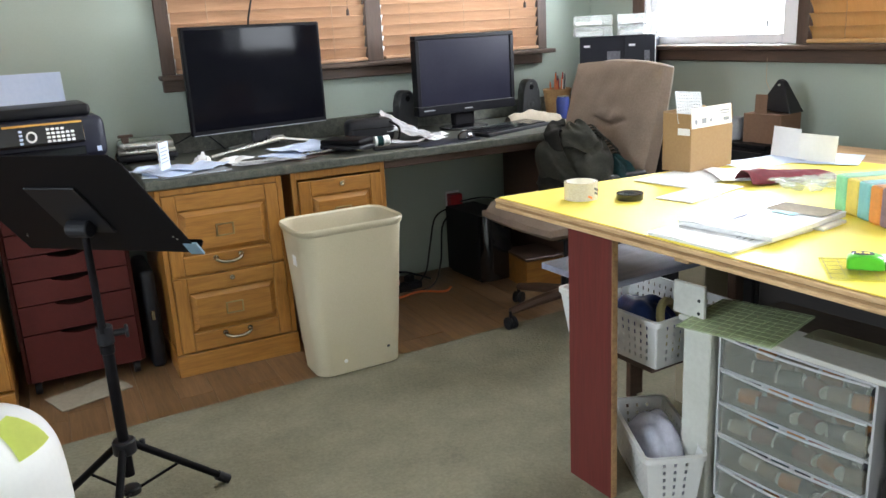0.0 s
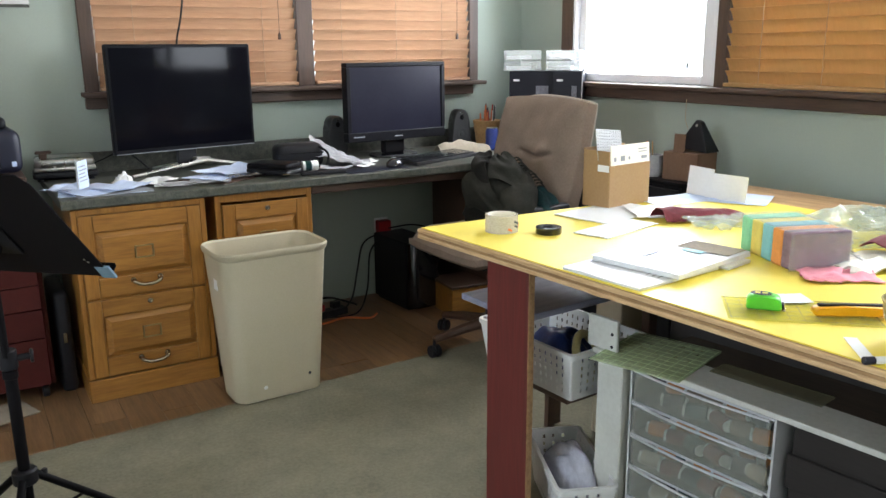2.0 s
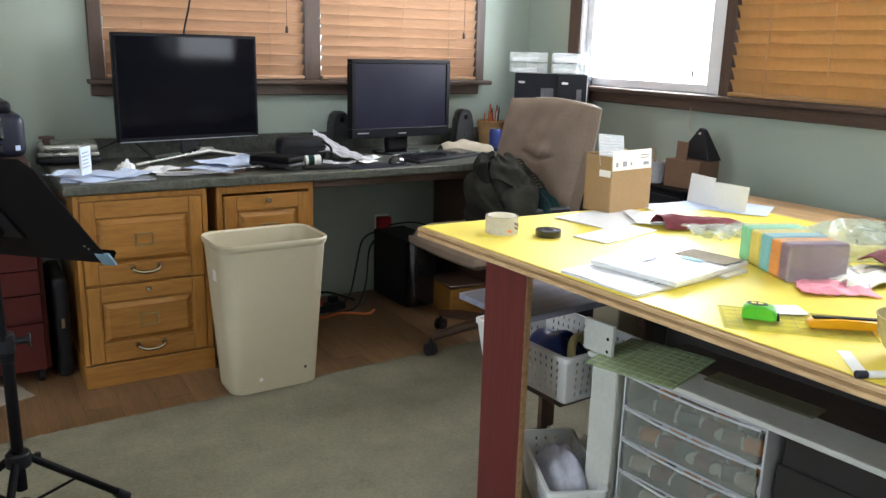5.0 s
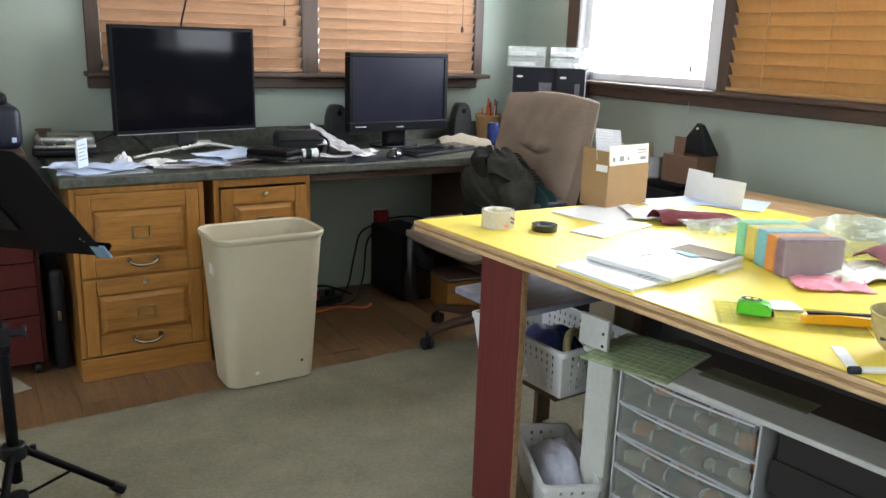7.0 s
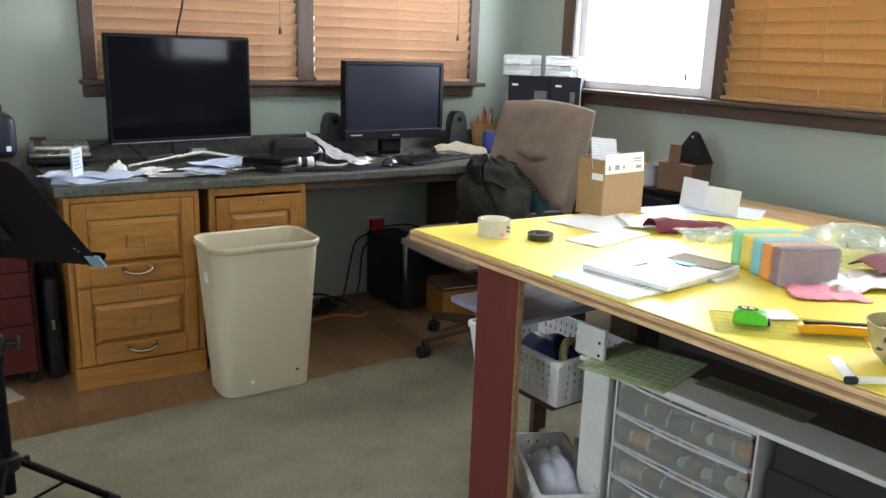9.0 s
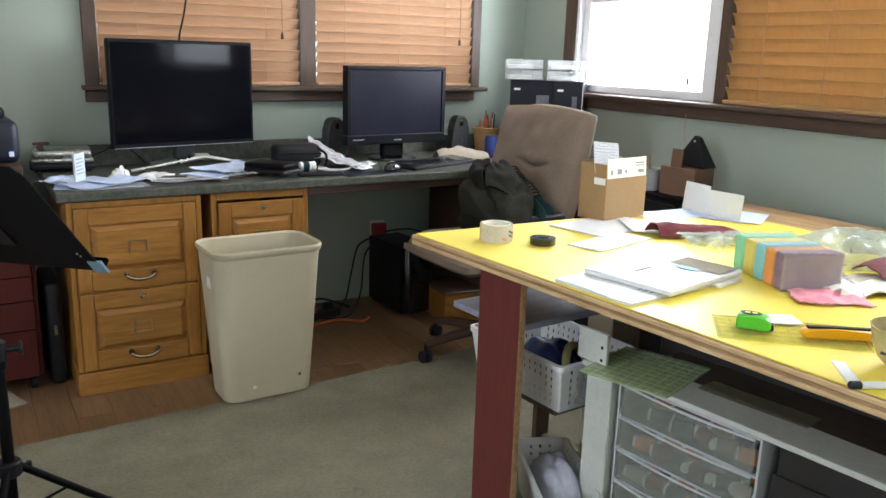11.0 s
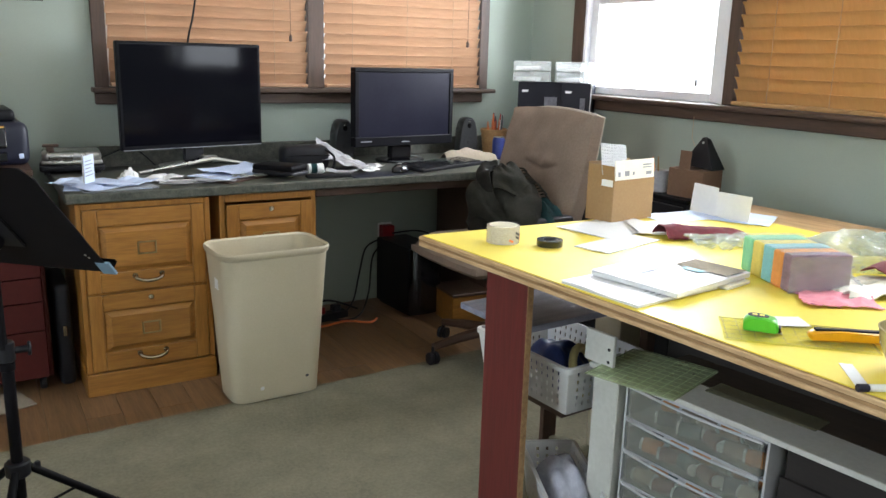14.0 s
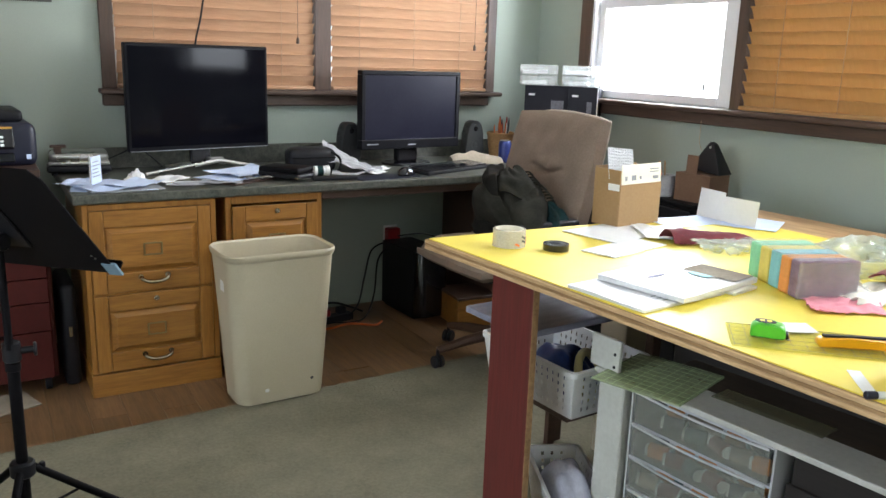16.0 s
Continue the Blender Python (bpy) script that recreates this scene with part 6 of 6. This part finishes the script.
du = thing("thread_drawers", "milky plastic drawer tower full of thread spools", "drawers", WS @ pose(0.0, 0, 0))
DW = 0.385
y1 = -0.110
y0 = y1 - DW
part("side_wall", box(0.012, 0.38, y0 - 0.006, y0, 0.012, 0.462, 0.001), GREYP, du)
part("side_wall", box(0.012, 0.38, y1, y1 + 0.006, 0.012, 0.462, 0.001), GREYP, du)
part("base", box(0.015, 0.37, y0, y1, -0.0180, 0.0085, 0.001), GREYP, du)
part("top", box(0.012, 0.38, y0, y1, 0.456, 0.462, 0), GREYP, du)
part("back", box(0.372, 0.38, y0, y1, 0.012, 0.456, 0), GREYP, du)
for k in range(5):
    part("runner", box(0.012, 0.372, y0, y1, 0.009 + 0.089 * k, 0.015 + 0.089 * k, 0), GREYP, du)
rnd = random.Random(12)
cols = [(0.55, 0.20, 0.05), (0.10, 0.10, 0.13), (0.55, 0.48, 0.38), (0.22, 0.07, 0.06), (0.05, 0.05, 0.06), (0.07, 0.12, 0.12), (0.72, 0.26, 0.06), (0.30, 0.24, 0.18), (0.35, 0.12, 0.10)]
THREAD = [mat(f"thread_{'abcdefghi'[k]}", c, rough=0.8, fine=300, bump=0.3) for k, c in enumerate(cols)]
core_me = mesh_of("core", joined(cyl(0.010, -0.030, 0.030, 10), cyl(0.015, -0.032, -0.027, 12), cyl(0.015, 0.027, 0.032, 12)), WHITEP)
for k in range(5):
    z0 = 0.016 + 0.089 * k
    n = 8
    pr = [(0.003 * (1 - ((2 * i / n) - 1) ** 2), y0 + 0.008 + (DW - 0.016) * i / n) for i in range(n + 1)]
    bm = bmesh.new()
    fr = []
    for zz in (z0 + 0.003, z0 + 0.070, z0 + 0.083):
        fr.append([bm.verts.new((0.010 - x - (0.005 if zz > z0 + 0.07 else 0) * math.sin(math.pi * i / n), y, zz - (0.003 * math.sin(math.pi * i / n) if zz > z0 + 0.06 else 0))) for i, (x, y) in enumerate(pr)])
    bk2 = [[bm.verts.new(v.co + Vector((0.003, 0, 0))) for v in row] for row in fr]
    for rows in (fr, bk2):
        for p, q in zip(rows, rows[1:]):
            for i in range(n):
                bm.faces.new((p[i], p[i + 1], q[i + 1], q[i]))
    for p, q in ((fr[0], bk2[0]), (fr[-1], bk2[-1])):
        for i in range(n):
            bm.faces.new((p[i], p[i + 1], q[i + 1], q[i]))
    dr = part("drawer", bm, MILKY, du, "milky translucent drawer")
    part("drawer_side", box(0.02, 0.34, y0 + 0.008, y0 + 0.010, z0, z0 + 0.06, 0), MILKY, dr)
    part("drawer_side", box(0.02, 0.34, y1 - 0.010, y1 - 0.008, z0, z0 + 0.06, 0), MILKY, dr)
    part("drawer_bottom", box(0.013, 0.34, y0 + 0.010, y1 - 0.010, z0, z0 + 0.002, 0), MILKY, dr)
    part("lip", tube([(0.008 - x - 0.005 * math.sin(math.pi * i / n), y, z0 + 0.0835 - 0.003 * math.sin(math.pi * i / n)) for i, (x, y) in enumerate(pr)], 0.0036, 8), GREYP, dr, "", True)
    for row in range(2):
        y = y0 + 0.035
        while y < y1 - 0.04:
            mm = pose(0.042 + 0.07 * row + rnd.uniform(-0.004, 0.006), y, z0 + 0.022, 90, rnd.uniform(-4, 4), rnd.uniform(-35, 35))
            sp = new("thread_spool", core_me)
            sp.parent, sp.matrix_basis = dr, mm
            col = rnd.choice(THREAD)
            tm2 = mesh_of("thread", lathe([(0.012, -0.026), (0.018, -0.024), (0.019, 0.0), (0.018, 0.024), (0.012, 0.026)], 12), col, True)
            t2 = new("thread", tm2)
            t2.parent, t2.matrix_basis = dr, mm
            y += rnd.uniform(0.045, 0.070)
gr = thing("green_ruler", "transparent green gridded quilting ruler on the white stand", "ruler", pose(1.140, -1.700, 0.5065, 0, 0, 18))
part("plate", box(-0.125, 0.125, -0.12, 0.12, 0, 0.003, 0.0005), LIME, gr)
tagged(part("printed_grid", joined(*[box(-0.12 + 0.025 * k, -0.1188 + 0.025 * k, -0.118, 0.118, 0.0031, 0.0036, 0) for k in range(11)], *[box(-0.123, 0.123, -0.115 + 0.025 * k, -0.1138 + 0.025 * k, 0.0031, 0.0036, 0) for k in range(10)]), mat("dark_green_print", (0.36, 0.48, 0.25), rough=0.6), gr, "printed dark grid"), kind="stuff")
gr2 = thing("green_ruler", "long clear ruler lying behind the green one", "ruler", WS @ pose(0.125, -0.40, 0.4850, 0, 0, 3))
part("plate", box(-0.035, 0.035, -0.15, 0.12, 0, 0.003, 0.0005), OLIVE, gr2)
# Near-black wood: the shade under the table is put into its colour.
SHADEWOOD = wood("shade_dark_wood", (0.022, 0.016, 0.014), (0.012, 0.009, 0.008), axis=1, rough=0.7)
# Crate added to keep the shaded void beside the drawers dark.
dk = thing("shade_crate", "added near-black crate filling the shaded void beside the thread drawers", "crate", WS @ pose(0, 0, 0))
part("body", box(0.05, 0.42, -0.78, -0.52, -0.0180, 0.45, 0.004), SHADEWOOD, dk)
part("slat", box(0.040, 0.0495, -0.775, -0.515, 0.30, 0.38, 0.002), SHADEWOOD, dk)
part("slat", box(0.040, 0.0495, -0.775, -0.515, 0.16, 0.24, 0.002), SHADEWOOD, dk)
cb2 = thing("dark_chest", "chest with the under-table shade put into its near-black colour", "chest", pose(1.52, -2.1, 0, 0, 0, 8))
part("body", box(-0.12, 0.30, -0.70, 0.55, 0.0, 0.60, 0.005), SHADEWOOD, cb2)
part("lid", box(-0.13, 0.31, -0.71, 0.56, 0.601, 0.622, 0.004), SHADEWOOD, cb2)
bb = thing("blue_crate", "deep blue plastic crate under the table", "crate", pose(1.225, -2.46, 0, 0, 0, 8))
part("walls", joined(box(-0.14, -0.135, -0.20, 0.20, 0, 0.30, 0.001), box(0.135, 0.14, -0.20, 0.20, 0, 0.30, 0.001), box(-0.135, 0.135, -0.20, -0.195, 0, 0.30, 0), box(-0.135, 0.135, 0.195, 0.20, 0, 0.30, 0), box(-0.135, 0.135, -0.195, 0.195, 0, 0.004, 0)), BLUE, bb)
part("rim", joined(box(-0.15, -0.141, -0.21, 0.21, 0.28, 0.302, 0.002), box(0.141, 0.15, -0.21, 0.21, 0.28, 0.302, 0.002), box(-0.141, 0.141, -0.21, -0.201, 0.28, 0.302, 0.002), box(-0.141, 0.141, 0.201, 0.21, 0.28, 0.302, 0.002)), BLUE, bb)
paper(1.20, -2.44, 0.304, 0.20, 0.26, 20, 0.012, "tan paper lying across the blue crate", CREAM, 31.0, 0.003)

# scraps on the carpet
rnd = random.Random(21)
for x, y in ((0.742, -1.092), (0.52, -1.02), (0.10, -0.62), (0.30, -0.75), (0.62, -1.2), (0.602, -0.981), (0.529, -0.79), (0.399, -0.679)):
    solid("paper_scrap", prism([(0.006 * math.cos(a) * rnd.uniform(0.5, 1.2), 0.006 * math.sin(a) * rnd.uniform(0.5, 1.2)) for a in (0, 1.2, 2.4, 3.6, 4.9)], 0.0, 0.001), PAPER, "tiny white paper scrap on the carpet", "paper scrap", pose(x, y, 0.0005, 0, 0, rnd.uniform(0, 90)), group="paper scraps")

# floor planks in front of the desk wall
flo = bpy.data.objects["floor"]
rnd = random.Random(5)
PW = 0.122
plank_me = {}
x = WEST + 0.005
while x < WX - 0.02:
    w = min(PW, WX - 0.002 - x)
    cut = rnd.uniform(-0.35, 0.55)
    for a, b in ((-0.50, cut), (cut, WY - 0.003)):
        key = (round(w, 4), round(b - a, 2))
        if key not in plank_me:
            plank_me[key] = mesh_of("plank", box(0, w - 0.0012, 0, b - a - 0.0012, 0, 0.0082, 0.0008), PLANK)
        p = new("plank", plank_me[key])
        p.parent = flo
        p.matrix_basis = pose(x, a, -0.0083)
    x += PW
